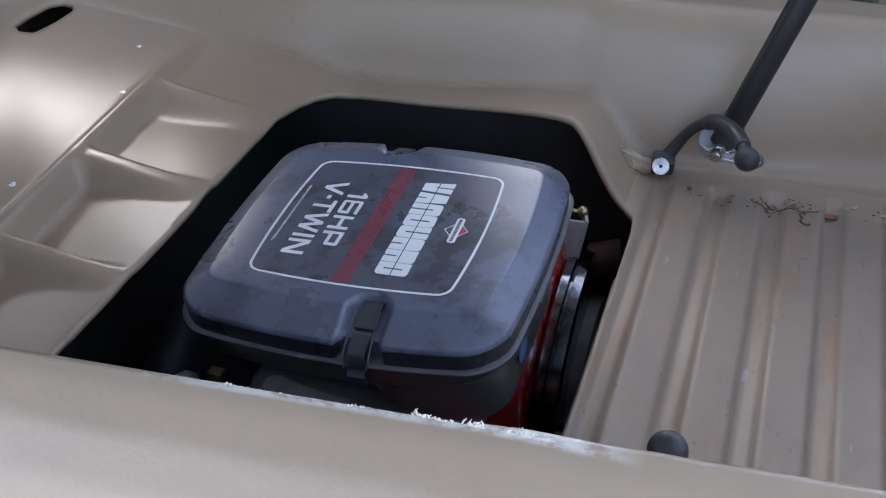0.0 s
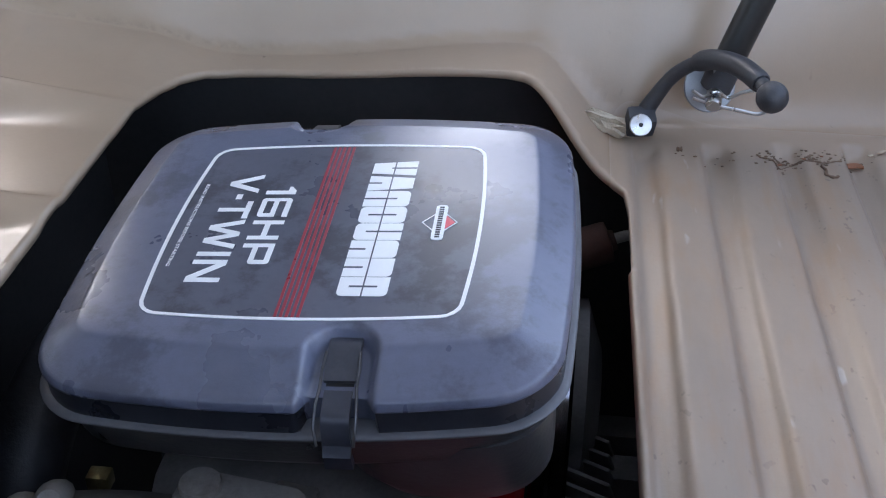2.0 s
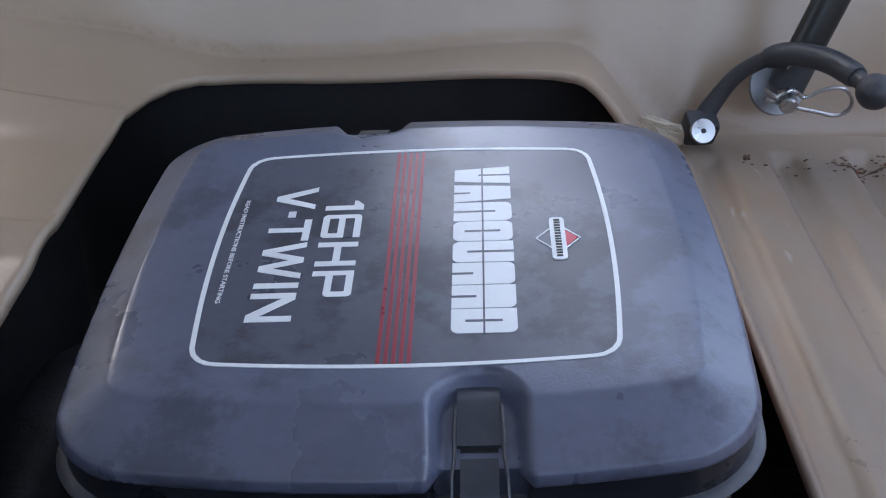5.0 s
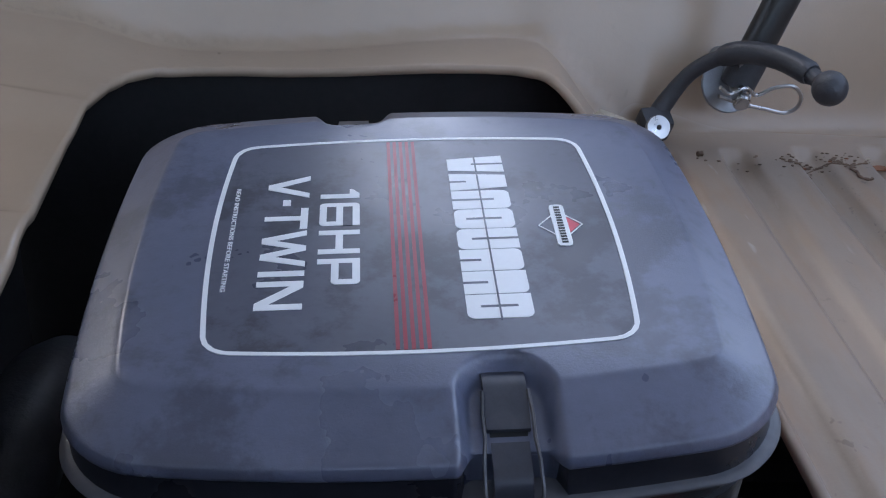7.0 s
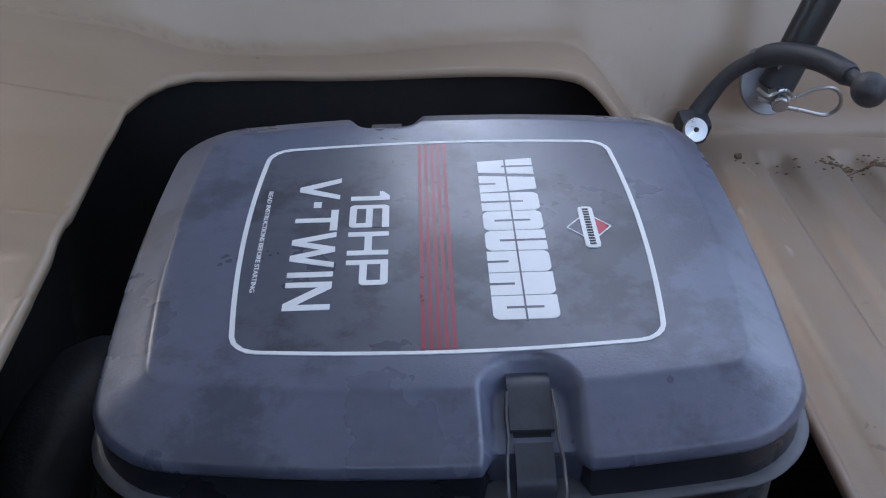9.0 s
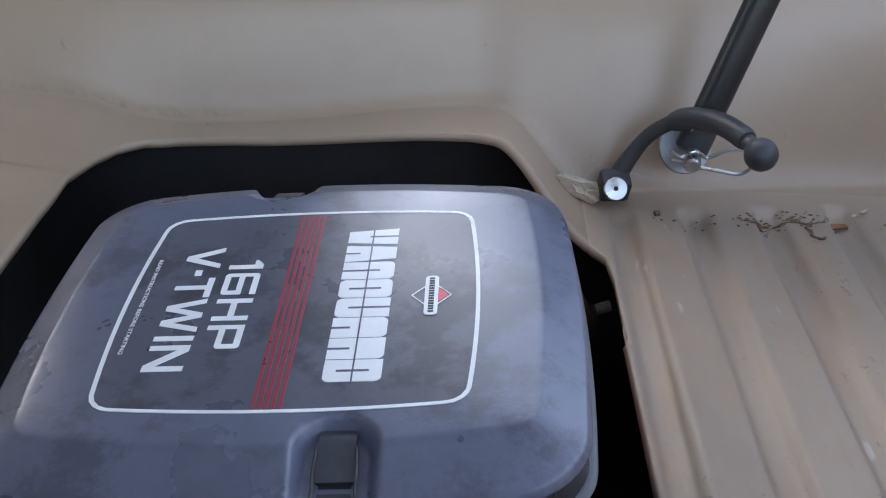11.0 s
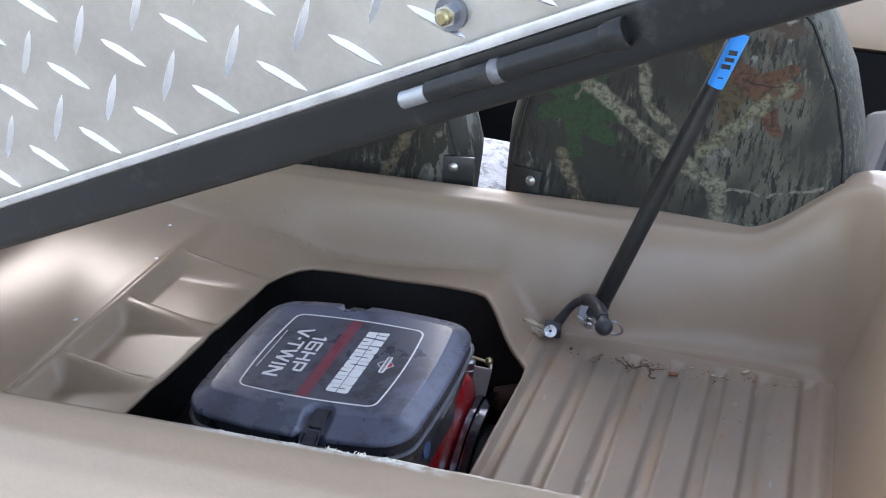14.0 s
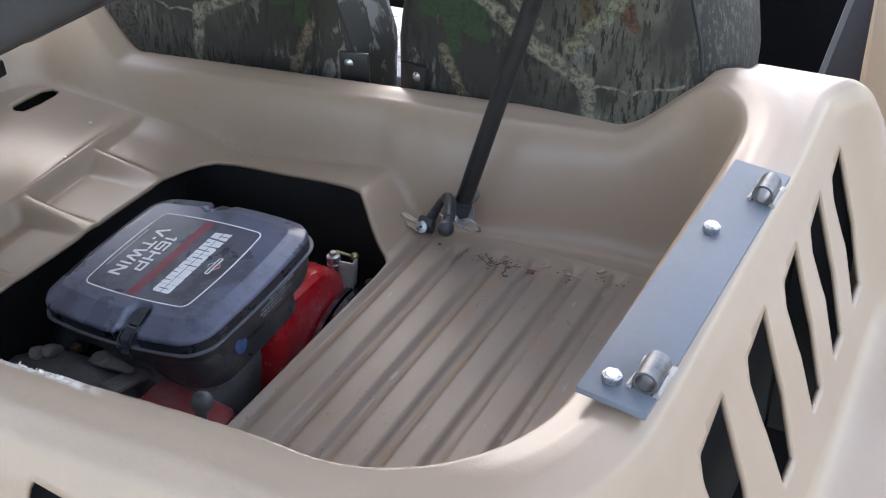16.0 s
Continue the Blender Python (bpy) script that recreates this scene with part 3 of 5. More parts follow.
def build_lid(t):
    top = (0.0935, -0.0805, 0.0850, 0.0075, 0.0050, 0.0085)      # crease round the flat top: reach, corner radius, bow
    rim = (0.1082, -0.1030, 0.1046, 0.0230, 0.0050, 0.0105)      # edge of the sloped shoulder
    skirt = (0.1088, -0.1036, 0.1052, 0.0235, 0.0050, 0.0105)
    spec = [(tuple(c * k for c in top), 0.0) for k in (0.25, 0.5, 0.68)]
    spec += [(tuple(c * k for c in top), -0.0006 * max(0, (k - 0.80) / 0.2) ** 2) for k in np.linspace(0.74, 0.99, 18)]
    spec.append((top, -0.0008))
    for k, z in [(0.03, -0.0011), (0.08, -0.0016)] + [(k, -0.0016 - 0.0062 * (k - 0.08) / 0.82) for k in np.linspace(0.16, 0.90, 12)] + [(0.95, -0.0084), (0.98, -0.0091), (1.0, -0.0101)]:
        spec.append((tuple(a + (c - a) * k for a, c in zip(top, rim)), z))
    spec += [(skirt, -0.0113), (skirt, -0.0123), (tuple(c - 0.0010 * (1 if c > 0.03 else -1 if c < 0 else 0) for c in skirt), -0.0131)]
    spec += [((0.1056, -0.1006, 0.1018, 0.0235, 0.0050, 0.0105), -0.0135), ((0.1036, -0.0986, 0.0998, 0.0235, 0.0050, 0.0105), -0.0140), ((0.1036, -0.0986, 0.0998, 0.0235, 0.0050, 0.0105), -0.0230)]
    rings = []
    for (xm, y0, y1, r, bx, by), z in spec:
        o = bowed(xm, y0, y1, r, bx, by, 760)
        x, y = o[:, 0], o[:, 1]
        g, h = near_groove(x, y), far_groove(x, y)
        zz = z + g * (np.minimum(z, -0.0074 + 0.16 * (y + 0.07)) - z)
        zz = zz + h * (np.minimum(zz, -0.0075) - zz)
        yy = y + g * np.maximum(0, -0.0955 - y) - h * np.maximum(0, y - 0.0925)
        rings.append([Vector(p) for p in zip(x, yy, zz)])
    return part("lid", loft(rings, True, True), BLACK_PLASTIC, t, "black plastic lid with a printed decal", sharp=60)


def flat_glyph(outline, lid, x0, y0, high=0.0003, mat=None, name="letter"):
    """A printed shape; its outline is in millimetres, u along the word and v up the letter."""
    return part(name, slab([(x0 + v / 1000, y0 - u / 1000) for u, v in outline], 0.0001, high), mat or DECAL_WHITE, lid, sharp=0)


def bar(u0, u1, v0, v1):
    return [(u0, v0), (u1, v0), (u1, v1), (u0, v1)]


def rounded_bar(u0, u1, v0, v1, corners, r=2.6):
    """A block with chosen corners rounded: 0 lower start, 1 lower end, 2 upper end, 3 upper start."""
    out = []
    for k, (cu, cv, a0) in enumerate(((u0, v0, 180), (u1, v0, 270), (u1, v1, 0), (u0, v1, 90))):
        if k in corners:
            mu, mv = cu + (r if k in (0, 3) else -r), cv + (r if k < 2 else -r)
            out += [(mu + r * math.cos(radians(a0 + 15 * i)), mv + r * math.sin(radians(a0 + 15 * i))) for i in range(7)]
        else:
            out.append((cu, cv))
    return out


def print_lid(lid):
    # white border line round the printed field
    o1 = bowed(0.0692, -0.0652, 0.0650, 0.0075, 0.0036, 0.0034, 160)
    o2 = bowed(0.0676, -0.0637, 0.0635, 0.0062, 0.0035, 0.0033, 160)
    bm = bmesh.new()
    va = [[bm.verts.new((x, y, z)) for x, y in o] for o, z in ((o1, 0.0), (o1, 0.0003), (o2, 0.0003), (o2, 0.0))]
    for a, c in zip(va, va[1:]):
        for i in range(160):
            bm.faces.new((a[i], a[(i + 1) % 160], c[(i + 1) % 160], c[i]))
    bmesh.ops.recalc_face_normals(bm, faces=bm.faces)
    part("decal_border", bm, DECAL_WHITE, lid, "thin white printed border line", sharp=0)
    part("decal_field", slab(bowed(0.0675, -0.0636, 0.0634, 0.0062, 0.0035, 0.0033, 90), 0.0, 0.0001), DECAL_BLACK, lid, "smooth black printed field", sharp=0)
    for i in range(5):
        part("red_stripe", box((0.00125, 0.1255, 0.0002), (-0.0076 + 0.00235 * i, -0.0005, 0.0002)), DECAL_RED, lid, "thin dark red printed stripe")
    # V-TWIN in wide square letters
    for o in ([(0, 15), (3, 15), (7.5, 4.4), (12, 15), (15, 15), (9, 0), (6, 0)], bar(16.4, 20.2, 5.8, 8.6), [(22, 12.4), (27.2, 12.4), (27.2, 0), (29.9, 0), (29.9, 12.4), (35.2, 12.4), (35.2, 15), (22, 15)],
              [(36.4, 15), (39.3, 15), (42.3, 4.6), (45.6, 15), (48.4, 15), (51.7, 4.6), (54.7, 15), (57.6, 15), (53.3, 0), (50.2, 0), (47, 10.2), (43.8, 0), (40.7, 0)],
              bar(60, 62.8, 0, 15), [(65.6, 0), (65.6, 15), (69.1, 15), (77.7, 4.2), (77.7, 15), (80.5, 15), (80.5, 0), (77, 0), (68.4, 10.8), (68.4, 0)]):
        flat_glyph(o, lid, -0.0517, 0.0385)
    # 16HP in the same letters
    six = rounded_bar(9.5, 24, 0, 14, (0, 1, 3), 1.8)
    for o, cuts in (([(0.2, 10.4), (0.2, 11.6), (3.2, 14), (6.2, 14), (6.2, 0), (3.4, 0), (3.4, 10.4)], ()), (six, (bar(12.1, 21.4, 2.5, 5.8), bar(12.1, 24.2, 8.2, 11.5))),
                    ([(27, 0), (27, 14), (29.7, 14), (29.7, 8.3), (38.3, 8.3), (38.3, 14), (41, 14), (41, 0), (38.3, 0), (38.3, 5.8), (29.7, 5.8), (29.7, 0)], ()),
                    ([(44, 0), (44, 14)] + rounded_bar(46, 58.2, 4.6, 14, (1, 2), 1.8)[14:0:-1] + [(46.7, 4.6), (46.7, 0)], (bar(46.7, 55.5, 7.1, 11.5),))):
        letter = flat_glyph(o, lid, -0.0327, 0.0285)
        for c in cuts:
            flat_glyph(c, letter, -0.0327, 0.0285, 0.00036, DECAL_BLACK, "counter")
    writing("READ INSTRUCTIONS BEFORE STARTING", 0.004, DECAL_WHITE, "word", lid, pose(-0.0622, -0.0005, 0.0002) @ pose(0, 0, 0, 0, 0, -90), 0.0001, height=0.0016, width=0.0620)
    # heavy trade mark: a row of white blocks, each with a narrow slit
    blocks = [([(0, 20.8), (12, 20.8), (10.2, 0), (1.8, 0)], bar(5.5, 6.5, 9, 20.9)), ([(1.8, 20.8), (10.2, 20.8), (12, 0), (0, 0)], bar(5.5, 6.5, -0.1, 6)), (rounded_bar(0, 12, 0, 20.8, (2, 3)), bar(5.5, 6.6, -0.1, 15)),
              (rounded_bar(0, 12, 0, 20.8, (0, 1, 2, 3)), bar(5.5, 6.6, 4, 16.5)), (rounded_bar(0, 12, 0, 20.8, (0, 1)), bar(5.5, 6.6, 5, 20.9)), (rounded_bar(0, 12, 0, 20.8, (2, 3)), bar(5.5, 6.6, -0.1, 7)),
              (rounded_bar(0, 12, 0, 20.8, (2,)), bar(5.5, 6.6, -0.1, 8)), (rounded_bar(0, 12, 0, 20.8, (1, 2)), bar(5.5, 6.6, 4.5, 16.2))]
    for i, (o, slit) in enumerate(blocks):
        block = flat_glyph(o, lid, 0.0142, 0.0495 - 0.01250 * i, name="mark_block")
        flat_glyph(slit, block, 0.0142, 0.0495 - 0.01250 * i, 0.00036, DECAL_BLACK, "slit")
    part("mark_split", box((0.0006, 0.1010, 0.0003), (0.0246, -0.0004, 0.0003)), DECAL_BLACK, lid)
    # diamond badge
    c = Vector((0.0505, 0.0003, 0))
    bm = bmesh.new()
    dia = [(0.0076, 0), (0, 0.0088), (-0.0076, 0), (0, -0.0088)]
    for k in range(4):
        (x0, y0), (x1, y1) = dia[k], dia[(k + 1) % 4]
        mid, d = Vector(((x0 + x1) / 2, (y0 + y1) / 2, 0)), Vector((x1 - x0, y1 - y0, 0))
        box((d.length, 0.0005, 0.0002), c + mid + Vector((0, 0, 0.0003)), rot=pose(0, 0, 0, 0, 0, math.degrees(math.atan2(d.y, d.x))), bm=bm)
    part("badge_outline", bm, DECAL_WHITE, lid, "white diamond badge outline", sharp=0)
    part("badge_half", slab([(c.x + 0.0012, c.y - 0.0066), (c.x + 0.0066, c.y), (c.x + 0.0012, c.y + 0.0066)], 0.0001, 0.0003), BADGE_RED, lid, "red half of the diamond badge")
    part("badge_band", slab(even_outline(rounded_rect(c.x - 0.0026, c.x + 0.0026, c.y - 0.0128, c.y + 0.0128, 0.0014), 40), 0.0001, 0.0005), DECAL_WHITE, lid, "white band across the badge")
    bm = bmesh.new()
    for i in range(14):
        box((0.0021, 0.0010, 0.0002), (c.x, c.y + 0.0108 - i * 0.00166, 0.00055), bm=bm)
    part("badge_bars", bm, INK, lid)


def build_air_cleaner():
    t = thing("air_cleaner", (0, 0, 0), "dusty black plastic air cleaner housing with white printed lid", "air cleaner", m=COVER)
    lid = build_lid(t)
    # side between the skirt and the lip, shade painted in, notched for the near latch
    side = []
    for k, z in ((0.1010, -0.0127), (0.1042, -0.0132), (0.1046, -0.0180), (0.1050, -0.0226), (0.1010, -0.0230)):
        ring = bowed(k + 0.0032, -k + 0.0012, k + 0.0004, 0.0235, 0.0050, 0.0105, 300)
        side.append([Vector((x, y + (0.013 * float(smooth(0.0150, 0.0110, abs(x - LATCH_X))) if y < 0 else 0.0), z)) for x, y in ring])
    part("lid_side", loft(side), SIDE_SHADE_BLACK, lid, "side wall of the lid with its shade painted in black", sharp=60)
    # dusty lip along the foot of the lid
    lip = []
    for k, z in ((0.1020, -0.0218), (0.1060, -0.0222), (0.1076, -0.0227), (0.1080, -0.0235), (0.1076, -0.0243), (0.1040, -0.0249)):
        lip.append([Vector((x, y, z)) for x, y in bowed(k + 0.0030, -k + 0.0014, k - 0.0004, 0.0240, 0.0050, 0.0105, 240)])
    part("lid_lip", loft(lip), LIP, lid, "dusty grey lip around the lid", sharp=60)
    # bowl under the lid
    b = []
    for hx, y0, y1, z, r in ((0.1030, -0.102, 0.102, -0.0240, 0.026), (0.1020, -0.099, 0.101, -0.043, 0.028), (0.099, -0.091, 0.099, -0.053, 0.032), (0.088, -0.055, 0.088, -0.064, 0.03), (0.06, -0.04, 0.06, -0.080, 0.03)):
        b.append([Vector((x, y, z)) for x, y in bowed(hx + 0.003, y0, y1, r, 0.005, 0.009, 120)])
    bm = loft(b)
    deep = []
    for x0, x1, y0, y1, z, r in ((0.012, 0.1018, -0.0960, 0.06, -0.036, 0.03), (0.014, 0.101, -0.095, 0.06, -0.060, 0.03), (0.020, 0.100, -0.088, 0.06, -0.074, 0.03), (0.030, 0.090, -0.070, 0.05, -0.082, 0.025)):
        deep.append([Vector((x, y, z)) for x, y in even_outline(rounded_rect(x0, x1, y0, y1, r), 80)])
    loft(deep, bm=bm)
    part("bowl", bm, BOWL, t, "dusty black plastic lower bowl")

    # worn printing on the side of the bowl
    for z, y0, y1 in ((-0.0300, 0.004, 0.046), (-0.0335, -0.010, 0.030), (-0.0370, -0.014, 0.040), (-0.0405, -0.010, 0.022)):
        n = round((y1 - y0) / 0.006)
        for i in range(n):
            y = y0 + (i + 0.5) * (y1 - y0) / n
            x = 0.1062 - 0.0010 * (-z - 0.024) / 0.019 - 0.005 * ((y - 0.001) / 0.092) ** 2
            part("print_bar", box((0.0012, 0.0042 + 0.0012 * (i % 3 == 0), 0.0014), (x - 0.0003, y, z)), PRINT_GREY, t)

    # snap latches
    def latch(cx, face, shift=0.0, drop=0.0):
        lever = part("latch", strip([(-0.0690, -0.0050), (-0.0720, -0.0038), (-0.0765, -0.0040), (-0.0825, -0.0058), (-0.0895, -0.0084)], 0.0126, 0.0026), LATCH_BLACK, t, "black snap latch with wire sides", m=pose(cx, 0, 0, 0, 0, face) @ pose(0, shift, -drop))
        if face:
            return lever
        # black strip paints in the shade of the gap before the hook
        part("gap_shade", strip([(-0.0880, -0.0098), (-0.0950, -0.0124)], 0.0108, 0.0016), INK, lever, "black strip standing for the shaded gap in the latch")
        part("hook", strip([(-0.0930, -0.0100), (-0.0990, -0.0118), (-0.1030, -0.0134), (-0.1056, -0.0162), (-0.1068, -0.0215), (-0.1070, -0.0280), (-0.1060, -0.0350)], 0.0108, 0.0030), LATCH_BLACK, lever)
        for sx in (-1, 1):
            part("wire", tube([(sx * 0.0066, -0.078, -0.0042), (sx * 0.0072, -0.0860, -0.0066), (sx * 0.0070, -0.0925, -0.0088), (sx * 0.0078, -0.0990, -0.0112), (sx * 0.0080, -0.1060, -0.0160), (sx * 0.0070, -0.1095, -0.0225)], 0.0006, 6), DARK_STEEL, lever, "thin steel wire")
        return lever
    latch(LATCH_X, 0)
    latch(FAR_LATCH_X, 180, shift=-0.0165, drop=0.0045)
    print_lid(lid)
    return t


build_air_cleaner()

# ---- gas strut with its clip, and the rubber hold-down strap ----
S0, S1 = Vector((0.0625, 0.792, 0.790)), Vector((0.1800, 0.820, 1.158))


def build_strut():
    t = thing("gas_strut", S0, "black gas strut with blue label propping the raised cargo box", "gas strut")
    inv = Matrix.Translation(-S0)
    d = (S1 - S0).normalized()
    bm = rod_between(S0 + d * 0.012, S1 - d * 0.035, 0.0092, 28)
    bm.transform(inv)
    part("cylinder", bm, BLACK_STEEL, t)
    bm = rod_between(S1 - d * 0.036, S1 - d * 0.002, 0.0102, 24)
    bm.transform(inv)
    part("end_cap", bm, RUBBER, t)
    bm = rod_between(S1 - d * 0.003, S1 + d * 0.02, 0.0045, 16)
    bm.transform(inv)
    part("ball_stud", bm, ZINC, t, "bright zinc stud")
    # blue sticker wrapped on the side facing the rear
    q = d.to_track_quat("Z", "Y").to_matrix().to_4x4()
    bm = bmesh.new()
    base = S1 - d * 0.120
    side = Vector((0.25, -1, 0.1))
    side = (side - d * side.dot(d)).normalized()
    over = d.cross(side)
    rows = []
    for h, k in ((0, 0.70), (0.0008, 0.86), (0.0025, 0.95), (0.015, 0.95), (0.028, 0.95), (0.042, 0.95), (0.0525, 0.95), (0.0542, 0.86), (0.055, 0.70)):
        rows.append([bm.verts.new(base + d * h + (side * math.cos(a) + over * math.sin(a)) * 0.0096 - S0) for a in np.linspace(-k, k, 12)])
    for a, b in zip(rows, rows[1:]):
        for i in range(11):
            bm.faces.new((a[i], a[i + 1], b[i + 1], b[i]))
    bmesh.ops.recalc_face_normals(bm, faces=bm.faces)
    st = part("label_sticker", bm, BLUE, t, "bright blue paper sticker")
    bm = bmesh.new()
    r = Matrix((over, d, side)).transposed().to_4x4()
    for h, w, k in ((0.022, 0.0080, 0.0044), (0.029, 0.0084, 0.0040), (0.036, 0.0078, 0.0046), (0.0105, 0.0050, 0.0012)):
        box((w, k, 0.0006), base + d * h + side * 0.0098 - S0, rot=r @ pose(0, 0, 0, 0, 0, 14), bm=bm)
    part("print_bar", bm, INK, st)
    # lower eye fitting, washer, pin and spring clip
    bm = rod_between(S0 - d * 0.004 - S0, S0 + d * 0.016 - S0, 0.0098, 20)
    part("lower_boot", bm, RUBBER, t)
    return t


build_strut()


def build_wall_bracket():
    at = Vector((0.062, 0.796, 0.794))
    t = thing("strut_bracket", at, "zinc washer and pin with a bright wire clip under the strut", "bracket")
    wall = pose(0, 0, 0, 62, 0, 8)
    part("washer", lathe([(0.0, 0.0), (0.0155, 0.0), (0.016, 0.0006), (0.016, 0.0016), (0.0155, 0.0022), (0.0, 0.0022)], pose(-0.003, 0.004, -0.010) @ wall, 32), DULL_ZINC, t, "round zinc washer")
    part("clevis", box((0.010, 0.016, 0.018), (0.001, -0.003, 0.004), 0.002), DULL_ZINC, t)
    part("stud", rod_between((-0.001, 0.000, -0.004), (-0.001, 0.036, -0.004), 0.006, 16), DULL_ZINC, t)
    part("pin", rod_between((0.001, 0.004, -0.004), (-0.003, -0.024, -0.010), 0.0048, 18), ZINC, t, "bright steel pin")
    p = Vector((-0.002, -0.019, -0.0075))
    side = Vector((1, 0.05, -0.18)).normalized()
    up = Vector((0, -0.35, 1)).normalized()
    pts = [(-0.014, 0.003), (-0.007, 0.000), (0.000, 0.0062), (0.008, 0.003), (0.016, 0.010), (0.026, 0.014), (0.033, 0.009), (0.034, 0.001), (0.028, -0.005), (0.016, -0.0052), (0.000, -0.0050), (-0.013, -0.0030)]
    part("spring_clip", tube(curve_points([p + side * a + up * b for a, b in pts], 6), 0.0011, 8), ZINC, t, "bright bent wire hitch clip")
    return t


build_wall_bracket()


def build_strap():
    at = Vector((0.0195, 0.7945, 0.757))
    t = thing("rubber_strap", at, "black rubber hold-down strap with a ball end, riveted to the tub", "strap")
    pts = [(0.000, 0.000, 0.004), (0.006, 0.004, 0.016), (0.018, 0.002, 0.036), (0.034, -0.012, 0.052), (0.048, -0.032, 0.058), (0.057, -0.050, 0.0580), (0.0615, -0.064, 0.0565)]
    c = curve_points([Vector(p) for p in pts], 6)
    part("arm", tube(c, [0.0062 - 0.0018 * min(1, i / 10) for i in range(len(c))], 12), RUBBER, t)
    bm = bmesh.new()
    bmesh.ops.create_uvsphere(bm, u_segments=20, v_segments=14, radius=0.0089, matrix=Matrix.Translation((0.0630, -0.0695, 0.0565)))
    part("ball_end", bm, RUBBER, t)
    part("sleeve", tube(c[16:33], [0.0055] + [0.0063] * 15 + [0.0055], 12), RUBBER, t, "thicker rubber sleeve")
    part("foot", box((0.018, 0.014, 0.016), (-0.0005, -0.002, 0.004), 0.003, pose(0, 0, 0, 25, 0, 10)), RUBBER, t)
    m = pose(-0.001, -0.0112, 0.0060, 60, 0, 5)
    part("rivet", lathe([(0, 0.0022), (0.0016, 0.0022), (0.0016, 0.0030), (0.0066, 0.0026), (0.0070, 0.0014), (0.0070, 0)], m, 24), ZINC, t, "bright aluminium rivet head")
    part("rivet_hole", lathe([(0, 0.0033), (0.0012, 0.0033), (0.0014, 0.0025)], m, 14), INK, t, "dark hole in the rivet")
    return t


build_strap()

# ---- hinge plate on the side rim ----
def build_hinge_plate():
    a, b = Vector((0.3755, 0.418, 0.9445)), Vector((0.3803, 0.753, 0.9383))
    yv = (b - a).normalized()
    xv = Vector((1, 0, -0.11))
    xv = (xv - yv * xv.dot(yv)).normalized()
    zv = xv.cross(yv)
    m = Matrix((xv, yv, zv)).transposed().to_4x4()
    m.translation = (a + b) / 2
    t = thing("hinge_plate", (0, 0, 0), "grey painted steel hinge plate bolted on the side rim", "hinge plate", m=m)
    L = (b - a).length
    part("plate", box((0.0480, L, 0.005), (0, 0, 0), 0.0008), GREY_STEEL, t)
    for y in (-0.150, 0.050):
        o = [(0.0070 * math.cos(radians(60 * k + 12)), 0.0070 * math.sin(radians(60 * k + 12))) for k in range(6)]
        bm = slab(o, 0.0025, 0.0085, m=pose(-0.007, y, 0))
        bmesh.ops.bevel(bm, geom=[e for e in bm.edges], offset=0.0008, segments=2, affect="EDGES")
        lathe([(0, 0.0093), (0.0044, 0.0093), (0.0051, 0.0084)], pose(-0.007, y, 0), 18, bm=bm)
        part("hex_bolt", bm, ZINC, t, "bright zinc hex bolt head")
    for y in (-0.134, 0.126):
        bm = bmesh.new()
        m2 = pose(0.0145, y - 0.016, 0.0108, -90, 0, 0)
        lathe([(0.0066, 0), (0.0085, 0), (0.0085, 0.025), (0.0066, 0.025), (0.0066, 0)], m2, 28, bm=bm)
        part("hinge_barrel", bm, DARK_STEEL, t, "short open steel tube welded on the plate")
        bm = tube([(0.0045, y - 0.016, 0.0035), (0.006, y, 0.0045), (0.0045, y + 0.016, 0.0035)], 0.0020, 8)
        tube([(0.0235, y - 0.016, 0.0035), (0.023, y, 0.0045), (0.0245, y + 0.016, 0.0035)], 0.0026, 8, bm=bm)
        part("weld_bead", bm, DIRTY_METAL, t)
    return t


build_hinge_plate()

# ---- raised cargo box: tread-plate end panel on a steel tube ----
BX = Vector((0.893, -0.140, 0.431)).normalized()
BZ = Vector((-BX.z, 0, BX.x)).normalized()
BOX = Matrix((BX, BZ.cross(BX), BZ)).transposed().to_4x4()
BOX.translation = (0.0, 0.195, 1.176)


